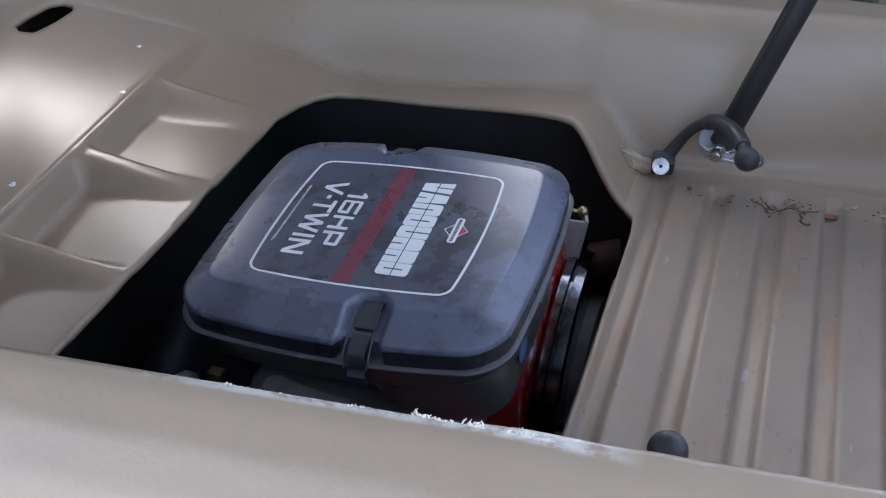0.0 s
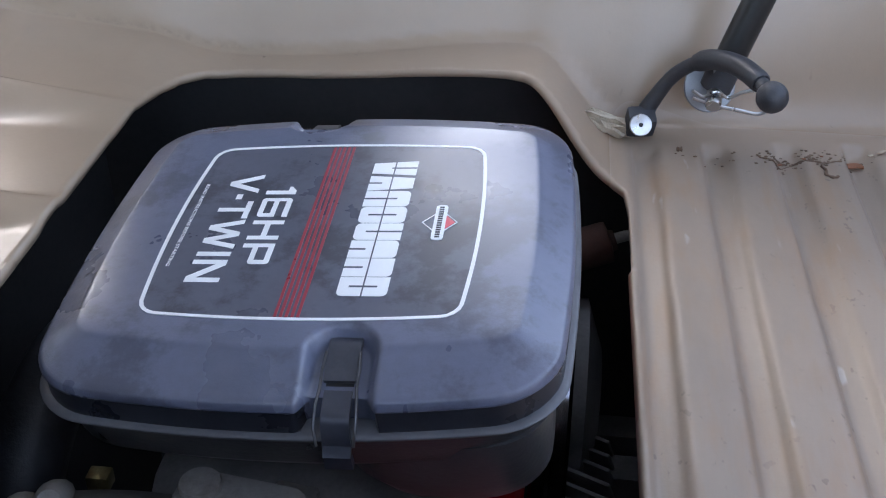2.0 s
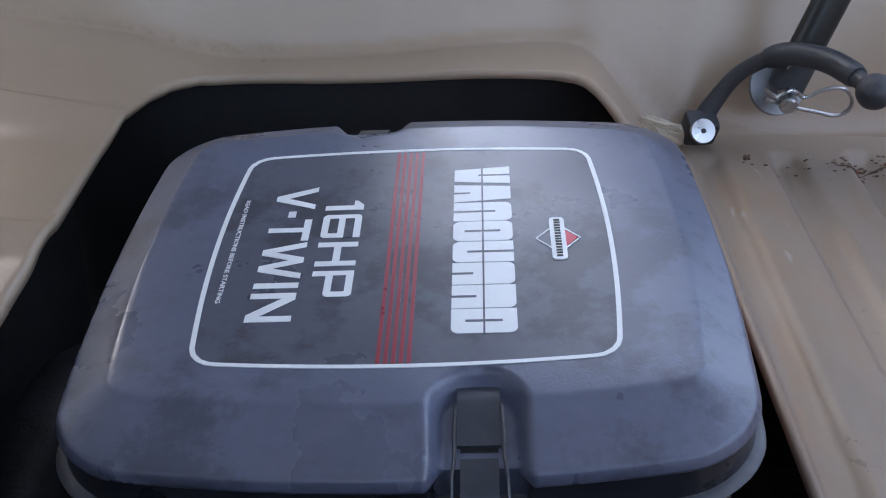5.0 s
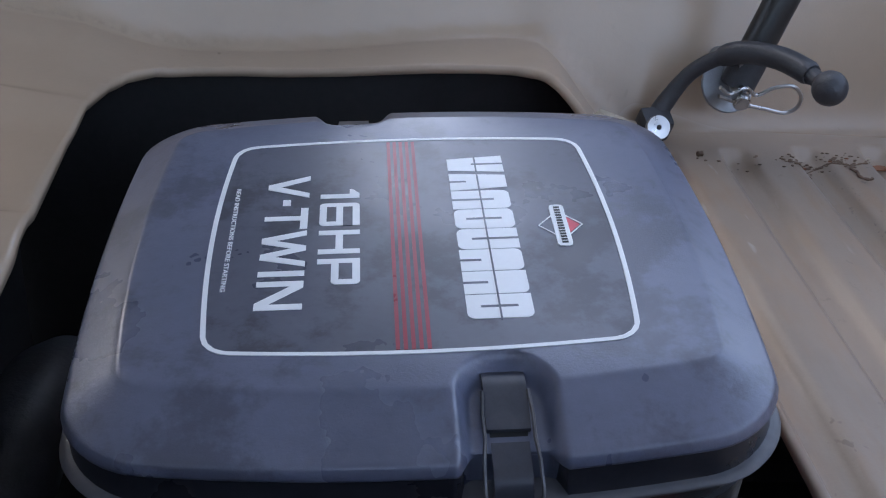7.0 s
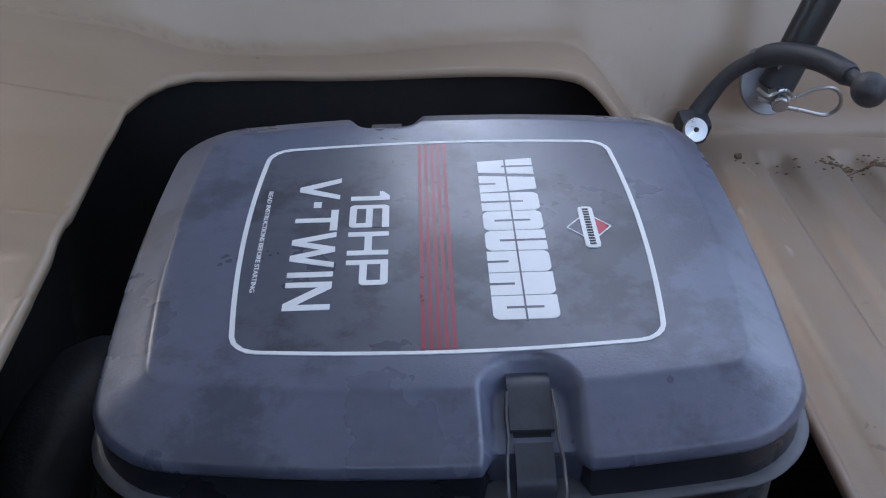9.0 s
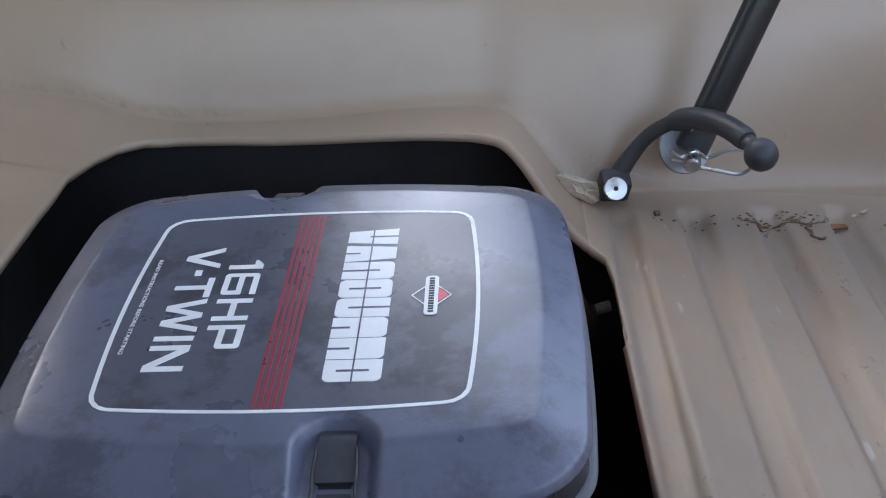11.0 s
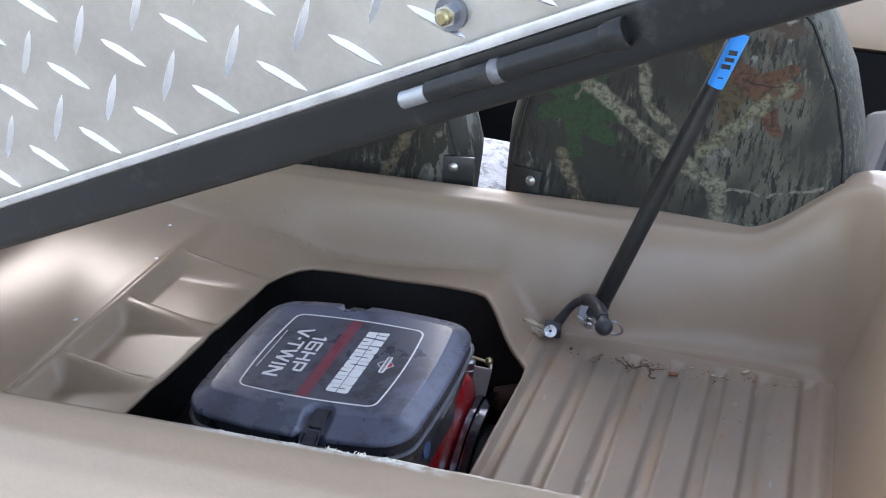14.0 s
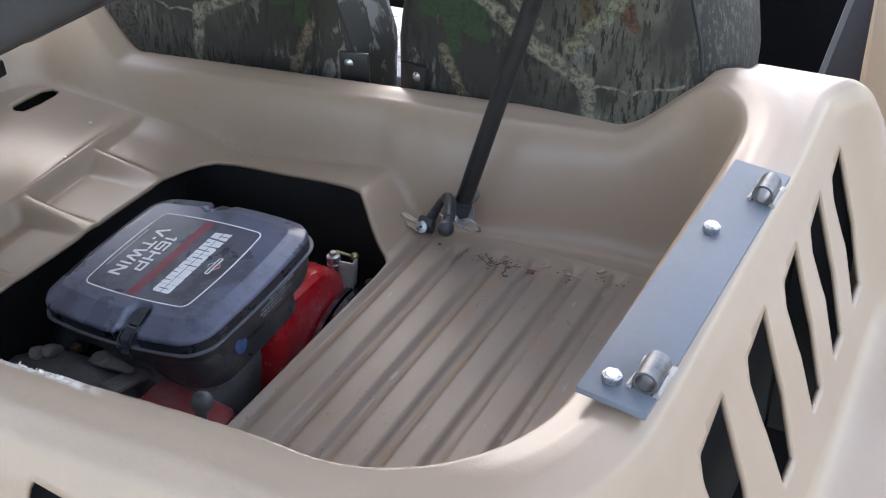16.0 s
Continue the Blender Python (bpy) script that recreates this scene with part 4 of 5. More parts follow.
def build_box():
    t = thing("cargo_box", (0, 0, 0), "raised cargo box of aluminium tread plate on a black steel frame", "cargo box", m=BOX)
    bm = box((1.30, 0.025, 0.0265), (0.02, 0.0090, -0.01325), 0.0080, segments=7)
    part("frame_tube", bm, FRAME_BLACK, t, "black painted square steel tube")
    # unseen floor: its outline shades the tub, its pale face bounces light
    part("floor", slab([(-0.63, 0.015), (0.36, 0.015), (0.36, 0.560), (-0.14, 0.560), (-0.22, 0.695), (-0.53, 0.695), (-0.545, 0.465), (-0.63, 0.44)], -0.006, -0.002), BOUNCE_GREY, t, "unseen box floor shaped to shade the tub, pale to bounce light")
    bm = box((0.030, 0.64, 0.020), (0.235, 0.347, -0.0170), 0.0025)
    box((0.030, 0.012, 0.110), (0.224, 0.664, -0.045), 0.002, bm=bm)
    part("frame_rail", bm, BLACK_STEEL, t, "black steel rail with the strut mount")
    # hinge-side rail of the frame, close above the side panel
    rail = part("hinge_rail", box((0.020, 0.430, 0.020), (-0.535, 0.511, 0.878), 0.003), FRAME_BLACK, t, "black steel rail on the hinge side", m=BOX.inverted())
    part("screw", lathe([(0, 0.002), (0.0024, 0.0016), (0.0034, 0)], pose(-0.525, 0.672, 0.880, 0, 90, 0), 14), ZINC, rail, "small bright screw head")
    panel = part("end_panel", box((1.30, 0.0022, 0.50), (0.02, 0.0045, 0.250)), TREAD, t, "aluminium tread plate with raised bars", sharp=30)
    # added strip stands for the sky's highlight on the tube's rounded top edge
    part("highlight_strip", box((1.30, 0.0052, 0.0050), (0.02, -0.0018, -0.0016), 0.0018, segments=3), EDGE_HIGHLIGHT, t, "bright strip added as the highlight along the tube's edge")
    # raised lozenge bars, alternating in direction; a brighter metal paints in their highlights
    bm = bmesh.new()
    n = 0
    for i in range(-32, 30):
        for j in range(0, 26):
            if (i + j) % 2:
                continue
            cx, cz = 0.0565 + i * 0.0204, 0.012 + j * 0.017
            ang = -45 if i % 2 == 0 else 45
            ring = []
            for k in range(10):
                a = 2 * math.pi * k / 10
                u, v = 0.0140 * math.cos(a), 0.0027 * math.sin(a) * (1 - 0.45 * abs(math.cos(a)))
                ca, sa = math.cos(radians(ang)), math.sin(radians(ang))
                ring.append((cx + u * ca - v * sa, cz + u * sa + v * ca))
            base = [bm.verts.new((x, 0.0035, z)) for x, z in ring]
            ca, sa = math.cos(radians(ang)), math.sin(radians(ang))
            tips = [bm.verts.new((cx + u * ca, 0.0011, cz + u * sa)) for u in (0.0085, -0.0085)]
            for k in range(10):
                j = (k + 1) % 10
                side = [0 if math.cos(2 * math.pi * q / 10) > 0 else 1 for q in (k, j)]
                if side[0] == side[1]:
                    bm.faces.new((base[k], base[j], tips[side[0]]))
                else:
                    bm.faces.new((base[k], base[j], tips[side[1]], tips[side[0]]))
    bmesh.ops.recalc_face_normals(bm, faces=bm.faces)
    bars = part("tread_bar", bm, TREAD_BAR, panel, "raised tread bars, coloured brighter than the plate for their highlight", sharp=25)
    bars["kind"] = "stuff"
    # bolt ends through the panel
    for x, z in ((0.1058, 0.013), (-0.300, 0.013)):
        m = pose(x, 0, z, 90, 0, 0)
        part("bolt_tip", lathe([(0, 0.0072), (0.0020, 0.0072), (0.0030, 0.0062), (0.0032, 0.005), (0.0032, -0.004)], m, 14), BRASS, t, "yellow zinc bolt tip")
        o = [(0.0044 * math.cos(radians(60 * k)), 0.0044 * math.sin(radians(60 * k))) for k in range(6)]
        part("nut", slab(o, -0.001, 0.0034, m=m), ZINC, t, "zinc plated nut")
        part("washer", lathe([(0.0, -0.0008), (0.0066, -0.0008), (0.0066, -0.0036)], m, 20), WORN_STEEL, t)
    # slide bolt welded on the tube
    y, z = -0.0066, -0.0120
    part("latch_barrel", rod_between((0.088, y, z), (0.172, y, z), 0.0046, 20), FRAME_BLACK, t)
    part("latch_pin", rod_between((0.075, y, z), (0.090, y, z), 0.0036, 18), DULL_ZINC, t, "dull zinc pin end of the slide bolt")
    part("latch_ring", lathe([(0.0045, 0), (0.0051, 0.001), (0.0051, 0.004), (0.0045, 0.005)], pose(0.118, y, z, 0, 90, 0), 20), DARK_STEEL, t)
    part("latch_collar", lathe([(0, 0), (0.0050, 0), (0.0056, 0.002), (0.0058, 0.008), (0.0055, 0.009), (0.0049, 0.009), (0.0046, 0.0075), (0, 0.0075)], pose(0.165, y, z, 0, 90, 0), 24), FRAME_BLACK, t)
    return t


build_box()


# ---- seats with camouflage covers ----
def camo_material(mirror=1.0):
    """Printed woodland cloth: bark streaks, branches, green and rust leaves."""
    m = bpy.data.materials.new("camo_cloth")
    m.use_nodes = True
    n, l = m.node_tree.nodes, m.node_tree.links
    b = n["Principled BSDF"]
    b.inputs["Roughness"].default_value = 0.75
    co = n.new("ShaderNodeTexCoord")

    def mapped(scale, rot=(0, 0, 0)):
        mp = n.new("ShaderNodeMapping")
        mp.inputs["Scale"].default_value, mp.inputs["Rotation"].default_value = scale, rot
        l.new(co.outputs["Object"], mp.inputs["Vector"])
        return mp.outputs[0]

    def tex(vec, sc, detail=5, rough=0.65, distort=0.0):
        t = n.new("ShaderNodeTexNoise")
        t.inputs["Scale"].default_value, t.inputs["Detail"].default_value, t.inputs["Roughness"].default_value, t.inputs["Distortion"].default_value = sc, detail, rough, distort
        l.new(vec, t.inputs["Vector"])
        return t.outputs["Fac"]

    def rng(v, a, b2):
        r = n.new("ShaderNodeMapRange")
        r.inputs["From Min"].default_value, r.inputs["From Max"].default_value = a, b2
        l.new(v, r.inputs["Value"])
        return r.outputs[0]

    def mix(f, a, c):
        x = n.new("ShaderNodeMix")
        x.data_type = "RGBA"
        l.new(f, x.inputs["Factor"])
        if isinstance(a, tuple):
            x.inputs["A"].default_value = (*a, 1)
        else:
            l.new(a, x.inputs["A"])
        x.inputs["B"].default_value = (*c, 1)
        return x.outputs["Result"]

    def times(a, c):
        x = n.new("ShaderNodeMath")
        x.operation = "MULTIPLY"
        l.new(a, x.inputs[0])
        l.new(c, x.inputs[1])
        return x.outputs[0]

    def sep_x():
        sx = n.new("ShaderNodeSeparateXYZ")
        l.new(co.outputs["Object"], sx.inputs[0])
        k = n.new("ShaderNodeMath")
        k.operation = "MULTIPLY"
        l.new(sx.outputs["X"], k.inputs[0])
        k.inputs[1].default_value = mirror
        return k.outputs[0]

    bark = tex(mapped((1, 1, 0.22)), 190, 5, 0.7)
    zone = tex(mapped((1, 1, 1)), 9, 2)
    col = mix(times(rng(zone, 0.36, 0.50), rng(sep_x(), -0.06, 0.07)), (0.027, 0.025, 0.020), (0.088, 0.085, 0.064) if mirror > 0 else (0.060, 0.056, 0.044))
    col = mix(times(rng(bark, 0.51, 0.57), rng(zone, 0.34, 0.48)), col, (0.014, 0.013, 0.011))
    col = mix(times(rng(bark, 0.46, 0.38), rng(tex(mapped((1, 1, 1)), 14, 3), 0.5, 0.6)), col, (0.108, 0.106, 0.082))
    fleck = tex(mapped((1.0, 1.0, 0.55), (0.3, 0.5, 0.2)), 34, 4, 0.6, 0.5)
    col = mix(times(rng(fleck, 0.63, 0.68), rng(tex(mapped((1, 1, 1)), 11, 2), 0.46, 0.58)), col, (0.205, 0.205, 0.185))
    rust = tex(mapped((1, 1, 1.3)), 10, 4, 0.6, 0.6)
    col = mix(rng(rust, 0.625, 0.66), col, (0.062, 0.040, 0.028))
    green = tex(mapped((1.2, 1, 1), (0.4, 0.3, 0.8)), 8.5, 4, 0.6, 0.8)
    col = mix(rng(green, 0.635, 0.66), col, (0.030, 0.046, 0.022))
    # printed branches: distance to line pieces across the back
    sep = n.new("ShaderNodeSeparateXYZ")
    l.new(co.outputs["Object"], sep.inputs[0])
    flat = n.new("ShaderNodeCombineXYZ")
    mx = n.new("ShaderNodeMath")
    mx.operation = "MULTIPLY"
    l.new(sep.outputs["X"], mx.inputs[0])
    mx.inputs[1].default_value = mirror
    l.new(mx.outputs[0], flat.inputs["X"])
    l.new(sep.outputs["Z"], flat.inputs["Y"])
    wob = n.new("ShaderNodeTexNoise")
    wob.inputs["Scale"].default_value, wob.inputs["Detail"].default_value = 45, 3
    l.new(flat.outputs[0], wob.inputs["Vector"])
    wv = n.new("ShaderNodeVectorMath")
    wv.operation = "MULTIPLY_ADD"
    l.new(wob.outputs["Color"], wv.inputs[0])
    wv.inputs[1].default_value = (0.016, 0.016, 0)
    l.new(flat.outputs[0], wv.inputs[2])
    here = wv.outputs[0]

    def vec(op, a, c=None):
        v = n.new("ShaderNodeVectorMath")
        v.operation = op
        for i, q in enumerate((a, c)):
            if q is None:
                continue
            if isinstance(q, tuple):
                v.inputs[i].default_value = q
            else:
                l.new(q, v.inputs[i])
        return v

    def near_line(a, c):
        a, c = Vector((a[0] + 0.036, a[1] + 0.028, 0)), Vector((c[0] + 0.036, c[1] + 0.028, 0))
        ac = c - a
        pa = vec("SUBTRACT", here, tuple(a)).outputs[0]
        t = n.new("ShaderNodeMath")
        t.operation, t.use_clamp = "DIVIDE", True
        l.new(vec("DOT_PRODUCT", pa, tuple(ac)).outputs["Value"], t.inputs[0])
        t.inputs[1].default_value = ac.length_squared
        sc = vec("SCALE", tuple(ac))
        l.new(t.outputs[0], sc.inputs["Scale"])
        return vec("LENGTH", vec("SUBTRACT", pa, sc.outputs[0]).outputs[0]).outputs["Value"]

    flecks = tex(mapped((1, 1, 1)), 160, 4, 0.7)
    lump = tex(mapped((1, 1, 1)), 60, 3)

    def stroke(col, line, width, c, dark=0.35, whole=False):
        for a, d in zip(line, line[1:]):
            dist = near_line(a, d)
            body = rng(dist, width * 1.05, width * 0.85) if whole else times(rng(dist, width * 1.1, width * 0.6), rng(lump, 0.36, 0.5))
            col = mix(body, col, c)
            f = times(rng(dist, width * 1.1, width * 0.8), rng(flecks, 0.47, 0.60))
            col = mix(f, col, tuple(k * dark for k in c))
        return col

    col = stroke(col, ((0.135, 0.23), (0.155, 0.07), (0.150, -0.05)), 0.024, (0.060, 0.057, 0.043), 0.3)
    if mirror < 0:
        edge = rng(sep_x(), -0.125, -0.150)
        col = mix(edge, col, (0.042, 0.040, 0.032))
        col = mix(times(rng(fleck, 0.52, 0.57), edge), col, (0.20, 0.20, 0.18))
    if mirror > 0:
        col = mix(times(rng(sep_x(), 0.145, 0.165), rng(bark, 0.45, 0.51)), col, (0.018, 0.017, 0.014))
        # tan and rust leaves behind the branch
        for a, d, w in (((0.002, 0.160), (0.024, 0.128), 0.013), ((0.010, 0.138), (0.018, 0.105), 0.009), ((-0.012, 0.172), (0.008, 0.150), 0.008)):
            col = stroke(col, (a, d), w, (0.072, 0.053, 0.025), 0.5, True)
        for a, d, w in (((0.024, 0.150), (0.050, 0.140), 0.011), ((0.048, 0.142), (0.074, 0.160), 0.009), ((0.046, 0.136), (0.082, 0.140), 0.009), ((0.050, 0.126), (0.070, 0.098), 0.008), ((0.040, 0.140), (0.058, 0.118), 0.009)):
            col = stroke(col, (a, d), w, (0.088, 0.043, 0.023), 0.5, True)
        col = stroke(col, ((0.030, 0.146), (0.066, 0.140), (0.080, 0.150)), 0.0012, (0.040, 0.022, 0.014), 0.6, True)
        col = stroke(col, ((0.058, 0.126), (0.068, 0.102)), 0.0012, (0.040, 0.022, 0.014), 0.6, True)
    # lobed green leaf
    for tip in ((-0.100, 0.062), (-0.098, 0.090), (-0.118, 0.128), (-0.150, 0.140), (-0.176, 0.120), (-0.172, 0.080), (-0.135, 0.046)):
        col = stroke(col, ((-0.145, 0.092), tip), 0.0100, (0.024, 0.046, 0.018), 0.7, True)
    col = stroke(col, ((0.0, 0.065), (0.075, 0.142)), 0.0085, (0.155, 0.150, 0.095))
    col = stroke(col, ((-0.135, 0.124), (-0.045, 0.062), (0.021, 0.030), (0.030, -0.03)), 0.0090, (0.200, 0.190, 0.135))
    col = stroke(col, ((-0.092, 0.24), (-0.090, 0.207), (-0.064, 0.106), (-0.034, 0.081)), 0.0060, (0.185, 0.175, 0.125))
    col = stroke(col, ((-0.150, 0.04), (-0.120, -0.02)), 0.0070, (0.150, 0.125, 0.080))
    col = stroke(col, ((-0.164, 0.161), (-0.112, 0.156), (-0.077, 0.177), (0.005, 0.185)), 0.0014, (0.185, 0.170, 0.130))
    col = stroke(col, ((-0.157, 0.128), (-0.078, 0.147)), 0.0013, (0.170, 0.155, 0.120))
    col = stroke(col, ((-0.142, 0.101), (-0.112, 0.156)), 0.0014, (0.120, 0.105, 0.080))
    col = stroke(col, ((0.022, 0.024), (0.075, 0.030), (0.127, 0.044)), 0.0016, (0.185, 0.170, 0.130))
    l.new(col, b.inputs["Base Color"])
    weave = n.new("ShaderNodeBump")
    weave.inputs["Strength"].default_value, weave.inputs["Distance"].default_value = 0.6, 0.0006
    l.new(tex(mapped((1, 1, 1)), 500, 2), weave.inputs["Height"])
    fold = n.new("ShaderNodeBump")
    fold.inputs["Strength"].default_value, fold.inputs["Distance"].default_value = 0.5, 0.004
    l.new(tex(mapped((1, 1, 0.6)), 14, 2), fold.inputs["Height"])
    l.new(weave.outputs[0], fold.inputs["Normal"])
    l.new(fold.outputs[0], b.inputs["Normal"])
    return m


CAMO, CAMO_OTHER = camo_material(), camo_material(-1.0)
PIPING = material("seam_piping", (0.02, 0.02, 0.018), 0.7, vary=0.2, scale=80)
PALE_VINYL = material("pale_seat_cloth", (0.34, 0.345, 0.36), 0.5, vary=0.5, scale=50, grain=0.003, grain_scale=90, stain=(0.05, 0.05, 0.055), stain_amount=0.8, stain_scale=45, edges=(0.5, 0.6))


def seat_outline(k=0.0):
    """Half outline of a seat back in x and height, widest above the foot."""
    pts = [(0.180, -0.20), (0.191, -0.05), (0.195, 0.02), (0.195, 0.08), (0.187, 0.125), (0.168, 0.180), (0.130, 0.243), (0.080, 0.285), (0.0, 0.300)]
    full = pts + [(-x, z) for x, z in pts[-2::-1]]
    return even_outline([(x * (1 - k), z - k * 0.35 * (z > -0.1) * 0.4) for x, z in full], 150)


def build_seat(cx, snap_x, cloth, wide=1.0, edge=1.0, taper=0.0, narrow=1.0, deep=1.0):
    t = thing("seat", (cx, 0.898, 0.86), "high-backed seat in a printed woodland camouflage cover", "seat", "front seats")
    lean = pose(0, 0, 0, -5, 0, 0)

    def at(x, y, z):
        x *= 1 - taper * min(2.4, max(0.0, (z - 0.036) / 0.085))
        return lean @ Vector((x * (wide if x < 0 else narrow), y, z))

    rings = []
    for y, k in ((0.003, 0.25), (0.0, 0.16), (0.001, 0.12), (0.006, 0.085), (0.020, 0.045), (0.045, 0.014), (0.080, 0.0), (0.135, 0.0), (0.155, 0.04), (0.162, 0.12)):
        rings.append([at(x, y * deep, z) for x, z in seat_outline(k * edge)])
    back = part("backrest", loft(rings), cloth, t, "camouflage printed cloth back", sharp=60)
    part("piping", tube([at(x, 0.0012, z) for x, z in seat_outline(0.105 * edge)], 0.0018, 6, close=True), PIPING, back, "dark sewn piping")
    s = 1 if snap_x > 0 else -1
    tab = part("tab", box((0.036, 0.005, 0.042), (snap_x + 0.006 * s, -0.002, 0.016), 0.001, pose(0, 0, 0, -5, 0, 12 * s)), BLACK_STEEL, t, "black vinyl corner tab")
    part("snap", lathe([(0, 0.0035), (0.003, 0.003), (0.0058, 0.0012), (0.006, 0)], pose(snap_x, -0.0045, 0.024, 90, 0, 12 * s), 18), ZINC, tab, "bright metal snap")
    return t


build_seat(0.107, -0.151, CAMO)
build_seat(-0.315, 0.179, CAMO_OTHER, 1.45, 0.35, 0.155, 0.955, 0.62)


# ---- engine under the air cleaner ----
def build_engine():
    t = thing("engine", (-0.13, 0.55, 0.305), "dirty black and red two-cylinder petrol engine in the bay", "engine")
    o = Vector((-0.13, 0.55, 0.305))

    def put(name, bm, mat, label=""):
        bm.transform(Matrix.Translation(-o))
        return part(name, bm, mat, t, label)

    bm = box((0.20, 0.24, 0.30), (-0.14, 0.57, 0.47), 0.02)
    put("crankcase", bm, ENGINE_DARK)
    bm = box((0.15, 0.15, 0.06), (-0.13, 0.56, 0.690), 0.015)
    put("intake", bm, ENGINE_DARK)
    # red blower shroud beside the bowl: a bulged wedge with a crease
    rings = []
    for z, x0, x1, y0, y1, r in ((0.56, -0.12, -0.038, 0.56, 0.74, 0.012), (0.680, -0.115, -0.0365, 0.568, 0.735, 0.013), (0.712, -0.105, -0.0365, 0.578, 0.722, 0.013), (0.738, -0.095, -0.037, 0.590, 0.704, 0.013), (0.754, -0.080, -0.038, 0.604, 0.684, 0.012), (0.760, -0.065, -0.043, 0.620, 0.667, 0.009)):
        rings.append([Vector((x, y, z)) for x, y in even_outline(rounded_rect(x0, x1, y0, y1, r), 60)])
    put("shroud", loft(rings), RED_PAINT, "glossy red sheet-metal blower shroud")
    # red tank with faded label below the rim
    bm = box((0.095, 0.075, 0.06), (-0.072, 0.462, 0.690), 0.016, pose(0, 0, 0, 0, 4, 0), 3)
    put("red_housing", bm, DUSTY_RED, "dusty red housing with worn paint")
    # black manifold along the near side
    bm = tube(curve_points([(-0.275, 0.455, 0.690), (-0.235, 0.462, 0.705), (-0.19, 0.466, 0.706), (-0.150, 0.462, 0.698), (-0.115, 0.45, 0.68)], 6), 0.024, 14)
    put("manifold", bm, ENGINE_DARK)
    bm = box((0.020, 0.050, 0.006), (-0.137, 0.472, 0.7255), 0.002, pose(0, 0, 0, -14, 4, -6))
    put("strap_plate", bm, DIRTY_METAL)
    # governor lever: flat plate with a disc at one end
    bm = slab([(-0.180, 0.467), (-0.170, 0.464), (-0.130, 0.4705), (-0.126, 0.474), (-0.130, 0.4775), (-0.170, 0.483), (-0.179, 0.477)], 0.7370, 0.7395)
    lathe([(0, 0.7425), (0.0085, 0.7425), (0.009, 0.7415), (0.009, 0.7370)], pose(-0.170, 0.4735, 0), 20, bm=bm)
    put("governor_lever", bm, DIRTY_METAL, "dull steel governor lever")
    for x, y, z in ((-0.245, 0.462, 0.728), (-0.232, 0.468, 0.731)):
        bm = lathe([(0, 0.012), (0.005, 0.012), (0.007, 0.009), (0.0075, 0.0), (0.006, -0.012), (0, -0.012)], pose(x, y, z, 50, 20, 0), 12)
        put("connector", bm, DIRTY_METAL, "grey plastic connector")
    bm = box((0.010, 0.008, 0.008), (-0.221, 0.487, 0.724), 0.001)
    put("fitting", bm, BRASS, "yellow zinc fitting")
    # black loom and hose at the outer side
    bm = tube(curve_points([(-0.285, 0.48, 0.60), (-0.283, 0.52, 0.675), (-0.280, 0.565, 0.705), (-0.277, 0.62, 0.70), (-0.275, 0.68, 0.66)], 6), 0.020, 12)
    put("hose", bm, RUBBER, "fat black rubber hose")
    # fuel filter, clip and coil by the shroud
    bm = lathe([(0, 0.020), (0.0045, 0.020), (0.005, 0.016), (0.0095, 0.014), (0.010, 0.008), (0.0088, 0.007), (0.0088, 0.003), (0.010, 0.002), (0.010, -0.012), (0.0085, -0.014), (0, -0.014)], pose(-0.047, 0.704, 0.744) @ Matrix.Scale(0.78, 4), 20)
    put("filter_canister", bm, ZINC, "small bright metal canister")
    bm = box((0.016, 0.003, 0.036), (-0.034, 0.704, 0.732), 0.0008, pose(0, 0, 0, 0, 8, 16))
    box((0.003, 0.014, 0.036), (-0.0275, 0.712, 0.732), 0.0008, pose(0, 0, 0, 0, 8, 16), bm=bm)
    put("coil_bracket", bm, DIRTY_METAL, "small dull bent steel bracket")
    bm = tube([(-0.048, 0.711, 0.756), (-0.039, 0.715, 0.752), (-0.031, 0.717, 0.750)], 0.0016, 8)
    bmesh.ops.create_uvsphere(bm, u_segments=12, v_segments=8, radius=0.0048, matrix=Matrix.Translation((-0.029, 0.718, 0.750)))
    put("linkage", bm, BRASS, "yellow zinc throttle linkage")
    bm = lathe([(0, 0.016), (0.006, 0.016), (0.007, 0.013), (0.0125, 0.012), (0.013, 0.010), (0.013, -0.012), (0.011, -0.014), (0, -0.014)], pose(-0.008, 0.728, 0.706, 0, 74, 12), 22)
    put("relay", bm, RUST, "rusty brown solenoid can")
    put("terminal", lathe([(0, 0.006), (0.003, 0.006), (0.0034, 0.004), (0.0034, -0.004)], pose(0.010, 0.732, 0.712, 0, 74, 12), 12), DIRTY_METAL, "dull threaded terminal")
    # clutch rim on the crankshaft
    m = pose(-0.0355, 0.694, 0.618, 0, 90, 0)
    bm = lathe([(0.060, 0.0), (0.098, 0.0), (0.100, 0.002), (0.100, 0.008), (0.096, 0.009), (0.096, 0.011), (0.100, 0.012), (0.100, 0.019), (0.098, 0.021), (0.060, 0.021)], m, 64)
    put("clutch_rim", bm, CLUTCH, "bright worn steel clutch rim")
    bm = lathe([(0, -0.004), (0.06, -0.004), (0.06, 0.03), (0.03, 0.04), (0, 0.04)], m, 32)
    put("clutch_hub", bm, ENGINE_DARK)
    # cooling fins
    for i in range(7):
        bm = box((0.040, 0.0022, 0.030), (-0.004, 0.600 + 0.012 * i, 0.600), 0.0004, pose(0, 0, 0, 30, 0, -24))
        put("fin", bm, ENGINE_DARK)
    # frame tubes across the bay
    for y, z in ((0.56, 0.60), (0.66, 0.58), (0.73, 0.55)):
        bm = box((0.26, 0.022, 0.022), (0.13, y, z), 0.003)
